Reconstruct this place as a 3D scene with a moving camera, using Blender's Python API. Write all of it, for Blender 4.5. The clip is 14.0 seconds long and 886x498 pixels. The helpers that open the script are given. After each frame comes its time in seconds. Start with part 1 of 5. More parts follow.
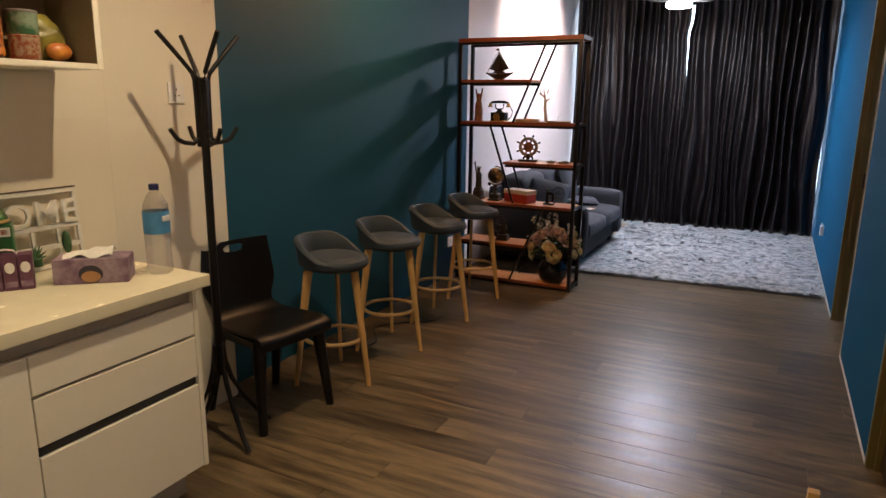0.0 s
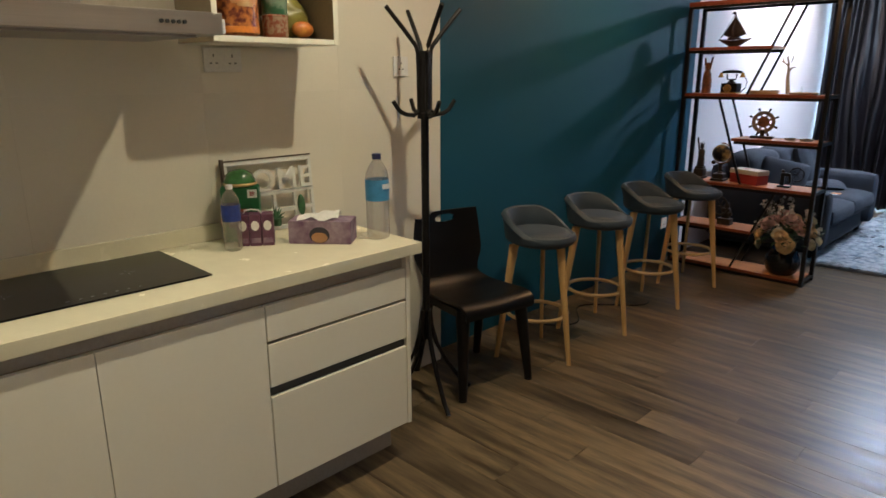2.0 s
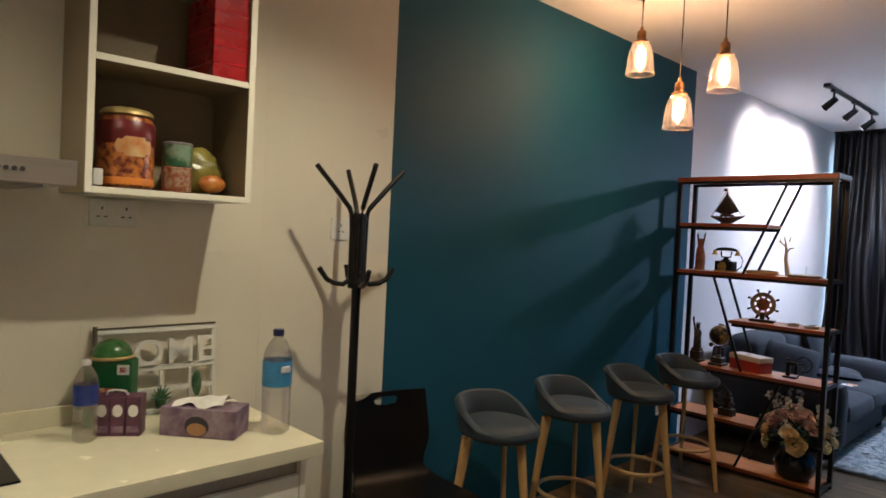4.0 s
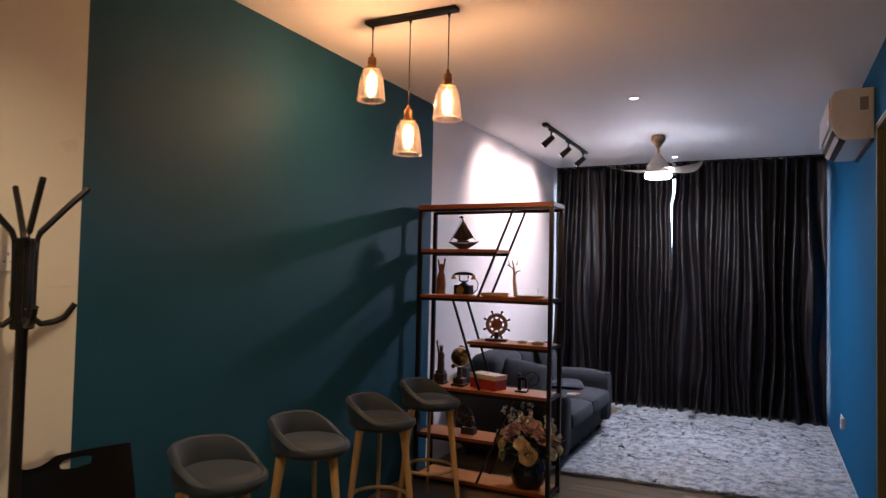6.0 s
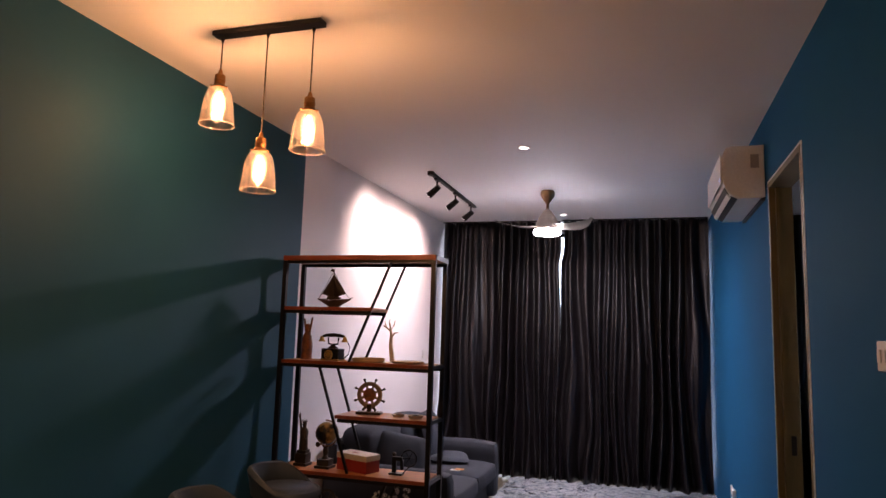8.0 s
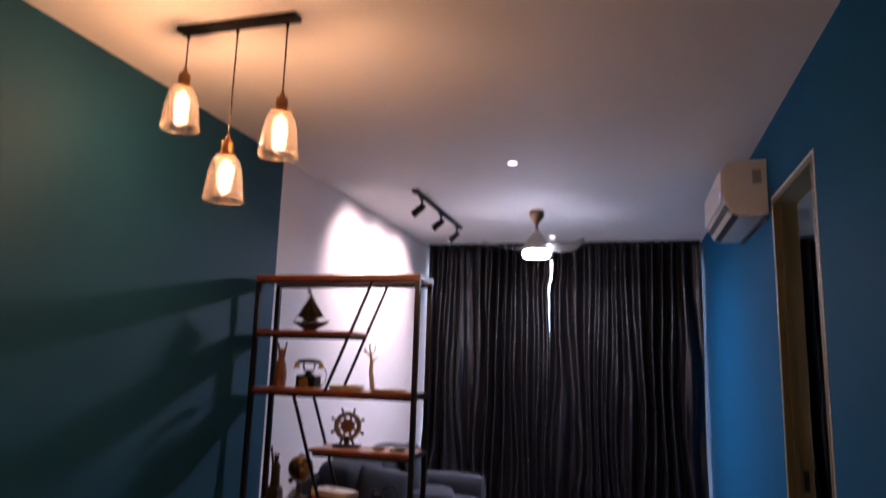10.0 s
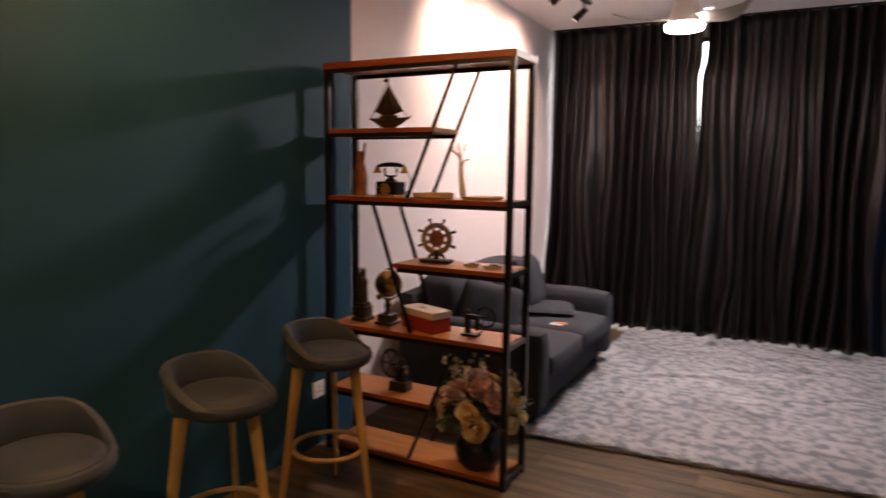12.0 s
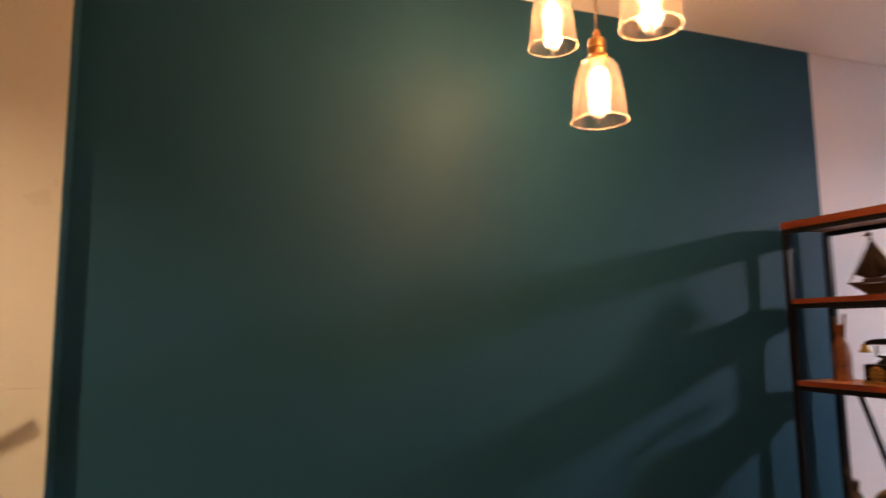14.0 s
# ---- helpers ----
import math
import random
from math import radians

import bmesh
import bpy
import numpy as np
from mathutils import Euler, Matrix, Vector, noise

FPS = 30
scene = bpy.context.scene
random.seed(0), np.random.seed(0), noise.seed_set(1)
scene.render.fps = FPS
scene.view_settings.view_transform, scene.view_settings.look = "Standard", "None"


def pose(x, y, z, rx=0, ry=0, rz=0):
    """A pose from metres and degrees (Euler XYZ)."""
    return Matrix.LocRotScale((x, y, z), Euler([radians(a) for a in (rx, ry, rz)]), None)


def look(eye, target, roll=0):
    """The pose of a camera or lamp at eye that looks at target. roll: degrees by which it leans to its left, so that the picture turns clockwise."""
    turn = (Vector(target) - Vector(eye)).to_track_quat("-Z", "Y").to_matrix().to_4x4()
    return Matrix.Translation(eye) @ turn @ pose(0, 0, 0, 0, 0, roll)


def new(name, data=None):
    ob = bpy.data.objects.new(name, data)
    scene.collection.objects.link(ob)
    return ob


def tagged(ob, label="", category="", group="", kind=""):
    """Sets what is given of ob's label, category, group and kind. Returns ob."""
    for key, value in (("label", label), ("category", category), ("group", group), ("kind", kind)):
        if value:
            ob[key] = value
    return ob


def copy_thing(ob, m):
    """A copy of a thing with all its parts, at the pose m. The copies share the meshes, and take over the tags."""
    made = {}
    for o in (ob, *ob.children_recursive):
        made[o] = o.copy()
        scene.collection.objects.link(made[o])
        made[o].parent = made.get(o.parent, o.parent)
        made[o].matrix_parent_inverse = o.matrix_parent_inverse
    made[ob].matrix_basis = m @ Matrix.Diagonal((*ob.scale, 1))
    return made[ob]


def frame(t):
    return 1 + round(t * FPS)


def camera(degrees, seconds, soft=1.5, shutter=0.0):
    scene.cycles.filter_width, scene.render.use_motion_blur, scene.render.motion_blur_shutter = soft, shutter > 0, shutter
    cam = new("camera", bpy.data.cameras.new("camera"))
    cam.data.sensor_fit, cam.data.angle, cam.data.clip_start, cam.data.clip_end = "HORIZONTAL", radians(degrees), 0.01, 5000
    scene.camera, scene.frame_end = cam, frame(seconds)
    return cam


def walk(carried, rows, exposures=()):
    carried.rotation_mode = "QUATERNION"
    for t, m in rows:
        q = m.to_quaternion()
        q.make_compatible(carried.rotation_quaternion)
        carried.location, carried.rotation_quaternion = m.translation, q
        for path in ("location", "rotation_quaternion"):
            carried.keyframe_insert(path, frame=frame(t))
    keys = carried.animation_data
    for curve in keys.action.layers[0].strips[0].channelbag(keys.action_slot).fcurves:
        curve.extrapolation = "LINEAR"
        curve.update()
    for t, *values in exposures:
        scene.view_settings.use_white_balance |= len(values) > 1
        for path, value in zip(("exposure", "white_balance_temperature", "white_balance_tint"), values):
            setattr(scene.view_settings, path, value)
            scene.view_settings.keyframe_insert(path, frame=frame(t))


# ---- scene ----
cam = camera(68.1, 14.0, shutter=0.4)
PATH = [
    (0, (2.445, -0.106, 1.487), (1.572, 1.64, 1.05), 0.7),
    (0.5, (2.439, -0.121, 1.492), (1.52, 1.593, 1.028), 0.7),
    (1, (2.422, -0.133, 1.466), (1.358, 1.495, 1.001), 0.0),
    (1.5, (2.44, -0.128, 1.492), (1.126, 1.294, 0.992), 0.1),
    (2, (2.398, -0.072, 1.477), (1.039, 1.302, 0.963), -0.1),
    (2.2, (2.36, -0.027, 1.495), (0.98, 1.318, 0.957), 0.2),
    (2.5, (2.265, 0.084, 1.488), (0.838, 1.432, 1.107), 0.0),
    (2.7, (2.225, 0.138, 1.518), (0.777, 1.482, 1.211), 0.4),
    (4.8, (2.384, 0.535, 1.518), (1.016, 1.994, 1.592), 1.2),
    (5, (2.391, 0.54, 1.529), (1.14, 2.099, 1.593), 1.2),
    (5.5, (2.39, 0.57, 1.506), (1.492, 2.356, 1.576), 1.5),
    (6, (2.371, 0.668, 1.496), (1.482, 2.458, 1.569), 1.3),
    (6.5, (2.265, 0.86, 1.507), (1.548, 2.726, 1.574), 1.4),
    (7, (2.235, 1.01, 1.505), (1.633, 2.902, 1.743), 1.6),
    (7.5, (2.263, 1.153, 1.528), (1.674, 3.049, 1.773), 1.6),
    (7.7, (2.263, 1.183, 1.53), (1.674, 3.08, 1.772), 1.7),
    (9.8, (2.213, 1.423, 1.492), (1.679, 3.29, 1.972), 1.7),
    (10, (2.191, 1.465, 1.515), (1.651, 3.361, 1.854), 1.8),
    (10.5, (2.162, 1.639, 1.515), (1.629, 3.566, 1.583), 1.7),
    (11, (2.208, 1.859, 1.493), (1.662, 3.772, 1.281), 1.4),
    (11.5, (2.197, 2.076, 1.468), (1.652, 3.985, 1.226), 1.5),
    (12, (2.163, 2.232, 1.472), (1.233, 3.987, 1.233), 0.8),
    (12.5, (2.159, 2.339, 1.501), (0.957, 3.92, 1.257), 0.4),
    (13, (2.255, 2.463, 1.514), (0.719, 3.744, 1.506), -0.0),
    (13.5, (2.205, 2.522, 1.499), (0.518, 3.573, 1.719), -0.2),
    (14, (2.139, 2.598, 1.559), (0.279, 3.292, 1.802), -0.6),
]
EXPOSURES = [
    (0.0, 0.0, 6600, 14), (1.0, 0.03, 6700, 15), (1.5, 0.08, 6250, 10), (2.0, 0.0, 5500, 4), (2.5, -0.12, 5350, 4), (5.0, -0.2, 5800, 9), (5.5, -0.38, 6150, 15), (6.0, -0.35, 6400, 19), (6.5, -0.35, 7050, 23), (7.0, -0.48, 7700, 26),
    (7.5, -0.5, 7450, 29), (10.0, -0.52, 6200, 27), (10.5, -0.66, 6900, 33), (11.0, -0.42, 8350, 31), (11.5, -0.25, 8700, 30), (12.5, -0.37, 9200, 29), (13.0, -0.37, 9200, 28), (13.5, -0.45, 8700, 30), (14.0, 0.2, 7450, 24),
]
walk(cam, [(t, look(eye, target, roll)) for t, eye, target, roll in PATH], EXPOSURES)

# ---- light and world ----
world = bpy.data.worlds.new("sky")
scene.world = world
world.use_nodes = True
wn = world.node_tree
sky = wn.nodes.new("ShaderNodeTexSky")
sky.sky_type, sky.sun_disc = "NISHITA", False
sky.sun_elevation, sky.sun_rotation = radians(50), radians(40)
wn.links.new(sky.outputs[0], wn.nodes["Background"].inputs[0])
wn.nodes["Background"].inputs[1].default_value = 0.12


def lamp(kind, name, m, watts, colour, **more):
    data = bpy.data.lights.new(name, kind)
    data.energy, data.color = watts, colour
    data.shadow_soft_size = more.get("size", 0.05)
    if kind == "SPOT":
        data.spot_size, data.spot_blend = radians(more["cone"]), more["blend"]
    ob = new(name, data)
    ob.matrix_world = m
    return ob


sun_data = bpy.data.lights.new("sun", "SUN")
sun_data.energy, sun_data.angle, sun_data.color = 1.0, radians(12), (1.0, 0.96, 0.9)
sun = new("sun", sun_data)
sun.matrix_world = look((3, 14, 12), (1.5, 9.5, 0))

CEIL, WIDE, FAR, NEAR = 2.82, 2.935, 8.80, -2.20
WARM, AMBER, COOL, DAY = (1.0, 0.80, 0.50), (1.0, 0.56, 0.25), (0.86, 0.88, 1.0), (1.0, 0.80, 0.72)
for y, watts in ((1.63, 94), (-0.04, 68)):
    lamp("SPOT", "kitchen_downlight_lamp", pose(1.18, y, CEIL - 0.03), watts, WARM, size=0.022, cone=132, blend=0.75)
# unseen lamp added behind the camera to fill the cabinet fronts
lamp("SPOT", "entry_downlight_lamp", pose(2.05, -1.35, CEIL - 0.03), 34, WARM, size=0.035, cone=135, blend=0.7)
for y in (5.587, 8.16):
    lamp("SPOT", "living_downlight_lamp", pose(1.465, y, CEIL - 0.03), 10, DAY, size=0.03, cone=110, blend=0.7)
PENDANTS = ((0.479, 2.398), (0.708, 2.096), (0.930, 2.258))
for x, z in PENDANTS:
    lamp("POINT", "pendant_lamp", pose(x, 3.58, z + 0.075), 13.5, AMBER, size=0.028)
fan_lamp = lamp("AREA", "fan_lamp", pose(1.45, 6.98, 2.405), 62, COOL)
fan_lamp.data.shape, fan_lamp.data.size = "DISK", 0.26
SPOTS = ((6.30, 6.40, 2.27), (6.86, 6.96, 2.27), (7.42, 7.48, 2.25))
for y, ty, tz in SPOTS:
    lamp("SPOT", "track_lamp", look((0.52, y, 2.655), (0.0, ty, tz)), 104, DAY, size=0.06, cone=104, blend=1.0)


# ---- materials ----
def mat(name, colour, rough=0.6, metal=0.0, vary=0.12, scale=6.0, bump=0.0, fine=80.0, stretch=(1, 1, 1), by_object=0.0, second=None, **more):
    m = bpy.data.materials.new(name)
    m.use_nodes = True
    t = m.node_tree
    N, L = t.nodes, t.links
    p = N["Principled BSDF"]
    co = N.new("ShaderNodeTexCoord")
    mp = N.new("ShaderNodeMapping")
    mp.inputs["Scale"].default_value = stretch
    L.new(co.outputs["Object"], mp.inputs[0])
    n1 = N.new("ShaderNodeTexNoise")
    n1.inputs["Scale"].default_value, n1.inputs["Detail"].default_value = scale, 6
    n2 = N.new("ShaderNodeTexNoise")
    n2.inputs["Scale"].default_value, n2.inputs["Detail"].default_value = fine, 3
    L.new(mp.outputs[0], n1.inputs[0])
    L.new(mp.outputs[0], n2.inputs[0])
    ramp = N.new("ShaderNodeMix")
    ramp.data_type = "RGBA"
    c = Vector(colour)
    lo = Vector(second) if second else c * (1 - vary)
    hi = c if second else c * (1 + vary)
    ramp.inputs[6].default_value = (*lo, 1)
    ramp.inputs[7].default_value = (*[min(v, 0.95) for v in hi], 1)
    mul = N.new("ShaderNodeMapRange")
    mul.inputs[1].default_value, mul.inputs[2].default_value = more.get("lo", 0.3), more.get("hi", 0.7)
    L.new(n1.outputs[0], mul.inputs[0])
    L.new(mul.outputs[0], ramp.inputs[0])
    out = ramp.outputs[2]
    grain = N.new("ShaderNodeMix")
    grain.data_type, grain.blend_type = "RGBA", "MULTIPLY"
    grain.inputs[0].default_value = more.get("grain", 0.25)
    L.new(out, grain.inputs[6])
    L.new(n2.outputs[0], grain.inputs[7])
    out = grain.outputs[2]
    if by_object:
        info = N.new("ShaderNodeObjectInfo")
        rng = N.new("ShaderNodeMapRange")
        rng.inputs[3].default_value, rng.inputs[4].default_value = 1 - by_object, 1 + by_object
        L.new(info.outputs["Random"], rng.inputs[0])
        hsv = N.new("ShaderNodeHueSaturation")
        L.new(rng.outputs[0], hsv.inputs["Value"])
        L.new(out, hsv.inputs["Color"])
        off = N.new("ShaderNodeVectorMath")
        off.operation = "MULTIPLY_ADD"
        off.inputs[1].default_value = (37, 53, 29)
        L.new(info.outputs["Random"], off.inputs[0])
        L.new(co.outputs["Object"], off.inputs[2])
        L.new(off.outputs[0], mp.inputs[0])
        out = hsv.outputs[0]
    L.new(out, p.inputs["Base Color"])
    p.inputs["Metallic"].default_value = metal
    rr = N.new("ShaderNodeMapRange")
    rr.inputs[3].default_value, rr.inputs[4].default_value = max(rough - more.get("rough_vary", 0.07), 0.02), min(rough + more.get("rough_vary", 0.07), 1)
    L.new(n1.outputs[0], rr.inputs[0])
    L.new(rr.outputs[0], p.inputs["Roughness"])
    if bump:
        b = N.new("ShaderNodeBump")
        b.inputs["Strength"].default_value, b.inputs["Distance"].default_value = bump, more.get("depth", 0.002)
        L.new(n2.outputs[0], b.inputs["Height"])
        L.new(b.outputs[0], p.inputs["Normal"])
    if "coat" in more:
        p.inputs["Coat Weight"].default_value, p.inputs["Coat Roughness"].default_value = more["coat"], 0.1
    if "sheen" in more:
        p.inputs["Sheen Weight"].default_value = more["sheen"]
    if "spec" in more:
        p.inputs["Specular IOR Level"].default_value = more["spec"]
    return m


def glow(name, colour, strength):
    m = bpy.data.materials.new(name)
    m.use_nodes = True
    p = m.node_tree.nodes["Principled BSDF"]
    p.inputs["Base Color"].default_value = (0.8, 0.8, 0.8, 1)
    p.inputs["Emission Color"].default_value, p.inputs["Emission Strength"].default_value = (*colour, 1), strength
    return m


def clear(name, tint, gloss=0.12, base=0.04, haze=0.0):
    m = bpy.data.materials.new(name)
    m.use_nodes = True
    t = m.node_tree
    N, L = t.nodes, t.links
    N.remove(N["Principled BSDF"])
    a, g, mix = N.new("ShaderNodeBsdfTransparent"), N.new("ShaderNodeBsdfGlossy"), N.new("ShaderNodeMixShader")
    a.inputs[0].default_value = (*tint, 1)
    g.inputs["Roughness"].default_value = 0.06
    lw = N.new("ShaderNodeLayerWeight")
    lw.inputs[0].default_value = 0.35
    r = N.new("ShaderNodeMapRange")
    r.inputs[3].default_value, r.inputs[4].default_value = base, gloss + base
    L.new(lw.outputs["Facing"], r.inputs[0])
    L.new(r.outputs[0], mix.inputs[0])
    L.new(a.outputs[0], mix.inputs[1])
    L.new(g.outputs[0], mix.inputs[2])
    out = mix.outputs[0]
    if haze:
        tl, mix2 = N.new("ShaderNodeBsdfTranslucent"), N.new("ShaderNodeMixShader")
        tl.inputs[0].default_value = (0.95, 0.82, 0.72, 1)
        mix2.inputs[0].default_value = haze
        L.new(out, mix2.inputs[1])
        L.new(tl.outputs[0], mix2.inputs[2])
        out = mix2.outputs[0]
    L.new(out, N["Material Output"].inputs[0])
    return m


M_PLANK = mat("vinyl_plank", (0.250, 0.178, 0.096), 0.36, rough_vary=0.16, vary=0.3, scale=3.4, fine=22, stretch=(0.62, 6.5, 6.5), by_object=0.26, bump=0.15, grain=0.65, second=(0.066, 0.046, 0.025), lo=0.34, hi=0.66)
M_SUB = mat("subfloor", (0.03, 0.025, 0.02), 0.9)
M_TEAL = mat("teal_wall_paint", (0.0095, 0.070, 0.116), 0.6, vary=0.05, scale=1.5, fine=260, bump=0.05, grain=0.08, spec=0.27)
M_BLUE = mat("blue_wall_paint", (0.004, 0.088, 0.200), 0.75, vary=0.05, scale=1.5, fine=260, bump=0.05, grain=0.08, spec=0.08)
M_WHITE = mat("white_wall_paint", (0.74, 0.70, 0.70), 0.6, vary=0.03, scale=1.2, fine=260, bump=0.05, grain=0.05)
M_CEIL = mat("ceiling_paint", (0.88, 0.86, 0.84), 0.7, vary=0.02, scale=0.8, fine=200, bump=0.03, grain=0.04)
M_TILE = mat("cream_wall_tile", (0.70, 0.65, 0.54), 0.3, vary=0.03, scale=2, fine=90, by_object=0.01, grain=0.05)
M_GROUT = mat("grout", (0.70, 0.65, 0.54), 0.8)
M_CAB = mat("white_laminate", (0.86, 0.82, 0.70), 0.32, vary=0.02, scale=2, grain=0.04)
# cream board darkened, the shade inside the cabinets is put into this colour
M_CABIN_SHADE = mat("cabinet_inside_shaded", (0.30, 0.235, 0.145), 0.5, vary=0.08, scale=4)
M_TOP = mat("cream_worktop", (0.75, 0.70, 0.52), 0.25, vary=0.03, scale=12, fine=200, grain=0.08)
M_CHAN = mat("taupe_grip_profile", (0.42, 0.38, 0.33), 0.45, vary=0.05)
M_ALU = mat("aluminium_channel", (0.36, 0.33, 0.32), 0.4, metal=0.3, vary=0.05)
M_STEEL = mat("brushed_steel", (0.70, 0.66, 0.60), 0.32, metal=1.0, vary=0.06, scale=8, fine=120, stretch=(1, 0.05, 6), bump=0.05)
M_HOB = mat("black_glass", (0.010, 0.010, 0.011), 0.16, vary=0.02, spec=0.25)
M_BLACK = mat("black_metal", (0.009, 0.008, 0.008), 0.36, metal=0.1, vary=0.15, scale=20, spec=0.3)
M_CHAIR = mat("black_lacquer", (0.0045, 0.0034, 0.003), 0.38, vary=0.2, scale=5, fine=60, spec=0.3)
M_EDGE = mat("dark_red_board_edge", (0.27, 0.062, 0.022), 0.45, vary=0.25, scale=5, fine=50, stretch=(0.5, 5, 5), grain=0.35)
M_SHELF = mat("red_brown_board", (0.50, 0.190, 0.055), 0.42, vary=0.25, scale=3, fine=40, stretch=(0.5, 6, 6), by_object=0.12, bump=0.1, grain=0.4)
M_LEG = mat("beech_leg", (0.60, 0.36, 0.135), 0.42, vary=0.18, scale=5, fine=60, stretch=(5, 5, 0.5), grain=0.3)
M_RING = mat("beech_ring", (0.55, 0.37, 0.17), 0.4, vary=0.15, scale=6)
M_SEAT = mat("grey_fabric", (0.034, 0.050, 0.070), 0.58, vary=0.12, scale=9, fine=420, bump=0.35, sheen=0.08, grain=0.45)
M_SOFA = mat("slate_sofa_fabric", (0.034, 0.040, 0.053), 0.85, vary=0.12, scale=6, fine=380, bump=0.35, grain=0.45)
M_SOFAD = mat("dark_sofa_base", (0.02, 0.021, 0.025), 0.9, vary=0.2, scale=6)
M_CURT = mat("charcoal_satin", (0.0088, 0.0064, 0.0074), 0.38, vary=0.3, scale=5, fine=160, stretch=(3, 3, 0.3), grain=0.3, spec=0.45)
M_RUGB = mat("rug_backing", (0.36, 0.40, 0.45), 0.95)
M_FRAME = mat("olive_brown_door_frame", (0.150, 0.112, 0.030), 0.5, vary=0.15, scale=4, fine=60, stretch=(5, 5, 0.4), grain=0.3)
M_DOOR = mat("dark_door_wood", (0.06, 0.042, 0.022), 0.5, vary=0.2, scale=4, fine=60, stretch=(5, 5, 0.4))
M_PLASTIC = mat("white_plastic", (0.78, 0.76, 0.72), 0.35, vary=0.02)
M_SLOT = mat("dark_slot", (0.03, 0.03, 0.03), 0.6)
M_BRASS = mat("antique_brass", (0.33, 0.165, 0.065), 0.38, metal=1.0, vary=0.2, scale=20)
M_BRONZE = mat("dark_bronze", (0.055, 0.040, 0.028), 0.42, metal=0.45, vary=0.3, scale=25, fine=120, bump=0.2)
M_WOODFIG = mat("carved_wood", (0.34, 0.120, 0.035), 0.45, vary=0.6, second=(0.07, 0.025, 0.012), scale=24, fine=90, bump=0.2)
M_NICKEL = mat("warm_nickel", (0.52, 0.46, 0.40), 0.32, metal=0.9, vary=0.05)
M_COPPER = mat("brown_copper", (0.30, 0.19, 0.11), 0.35, metal=0.85, vary=0.08)
M_BLADE = mat("fan_blade", (0.34, 0.31, 0.27), 0.35, vary=0.05, scale=3)
M_GLASS = clear("amber_clear_glass", (0.985, 0.94, 0.91), 0.55, 0.05, 0.010)
M_RIM = clear("glass_rim", (0.97, 0.92, 0.88), 0.6, 0.10, 0.16)
M_PET = clear("clear_bottle", (0.95, 0.97, 0.98), 0.55, 0.10, 0.16)
M_PANE = clear("window_pane", (0.93, 0.97, 0.98), 0.2, 0.03)
M_BULB = glow("warm_bulb", (1.0, 0.70, 0.44), 18)
M_LED = glow("cool_diffuser", (0.82, 0.89, 1.0), 110)
M_DL = glow("downlight_lens", (1.0, 0.95, 0.9), 10)
M_SPOTLENS = glow("spot_lens", (1.0, 0.92, 0.85), 8)
M_ACLED = glow("blue_display", (0.1, 0.25, 1.0), 3)


M_HAZE = glow("bright_overcast_sky", (0.72, 0.86, 1.0), 8)


# ---- mesh tools ----
def box(bm, x0, x1, y0, y1, z0, z1, bevel=0.0, seg=2):
    v = bmesh.ops.create_cube(bm, size=1, matrix=Matrix.Translation(((x0 + x1) / 2, (y0 + y1) / 2, (z0 + z1) / 2)) @ Matrix.Diagonal((x1 - x0, y1 - y0, z1 - z0, 1)))["verts"]
    if bevel:
        es = list({e for a in v for e in a.link_edges})
        bmesh.ops.bevel(bm, geom=es, offset=bevel, segments=seg, profile=0.5, affect="EDGES", clamp_overlap=True)
    return bm


def rod(bm, a, b, r0, r1=None, seg=12):
    a, b = Vector(a), Vector(b)
    d = b - a
    m = Matrix.Translation((a + b) / 2) @ d.to_track_quat("Z", "Y").to_matrix().to_4x4()
    bmesh.ops.create_cone(bm, cap_ends=True, segments=seg, radius1=r0, radius2=r0 if r1 is None else r1, depth=d.length, matrix=m)
    return bm


def bar(bm, a, b, w, h):
    a, b = Vector(a), Vector(b)
    d = b - a
    m = Matrix.Translation((a + b) / 2) @ d.to_track_quat("Z", "Y").to_matrix().to_4x4() @ Matrix.Diagonal((w, h, d.length, 1))
    bmesh.ops.create_cube(bm, size=1, matrix=m)
    return bm


def lathe(bm, profile, seg=24, at=(0, 0, 0)):
    rings = []
    for r, z in profile:
        if r < 1e-5:
            rings.append([bm.verts.new((at[0], at[1], at[2] + z))])
        else:
            rings.append([bm.verts.new((at[0] + r * math.cos(2 * math.pi * k / seg), at[1] + r * math.sin(2 * math.pi * k / seg), at[2] + z)) for k in range(seg)])
    for p, q in zip(rings, rings[1:]):
        for k in range(seg):
            j = (k + 1) % seg
            vs = [p[k % len(p)], p[j % len(p)], q[j % len(q)], q[k % len(q)]]
            vs = [v for i, v in enumerate(vs) if v not in vs[:i]]
            if len(vs) > 2:
                bm.faces.new(vs)
    return bm


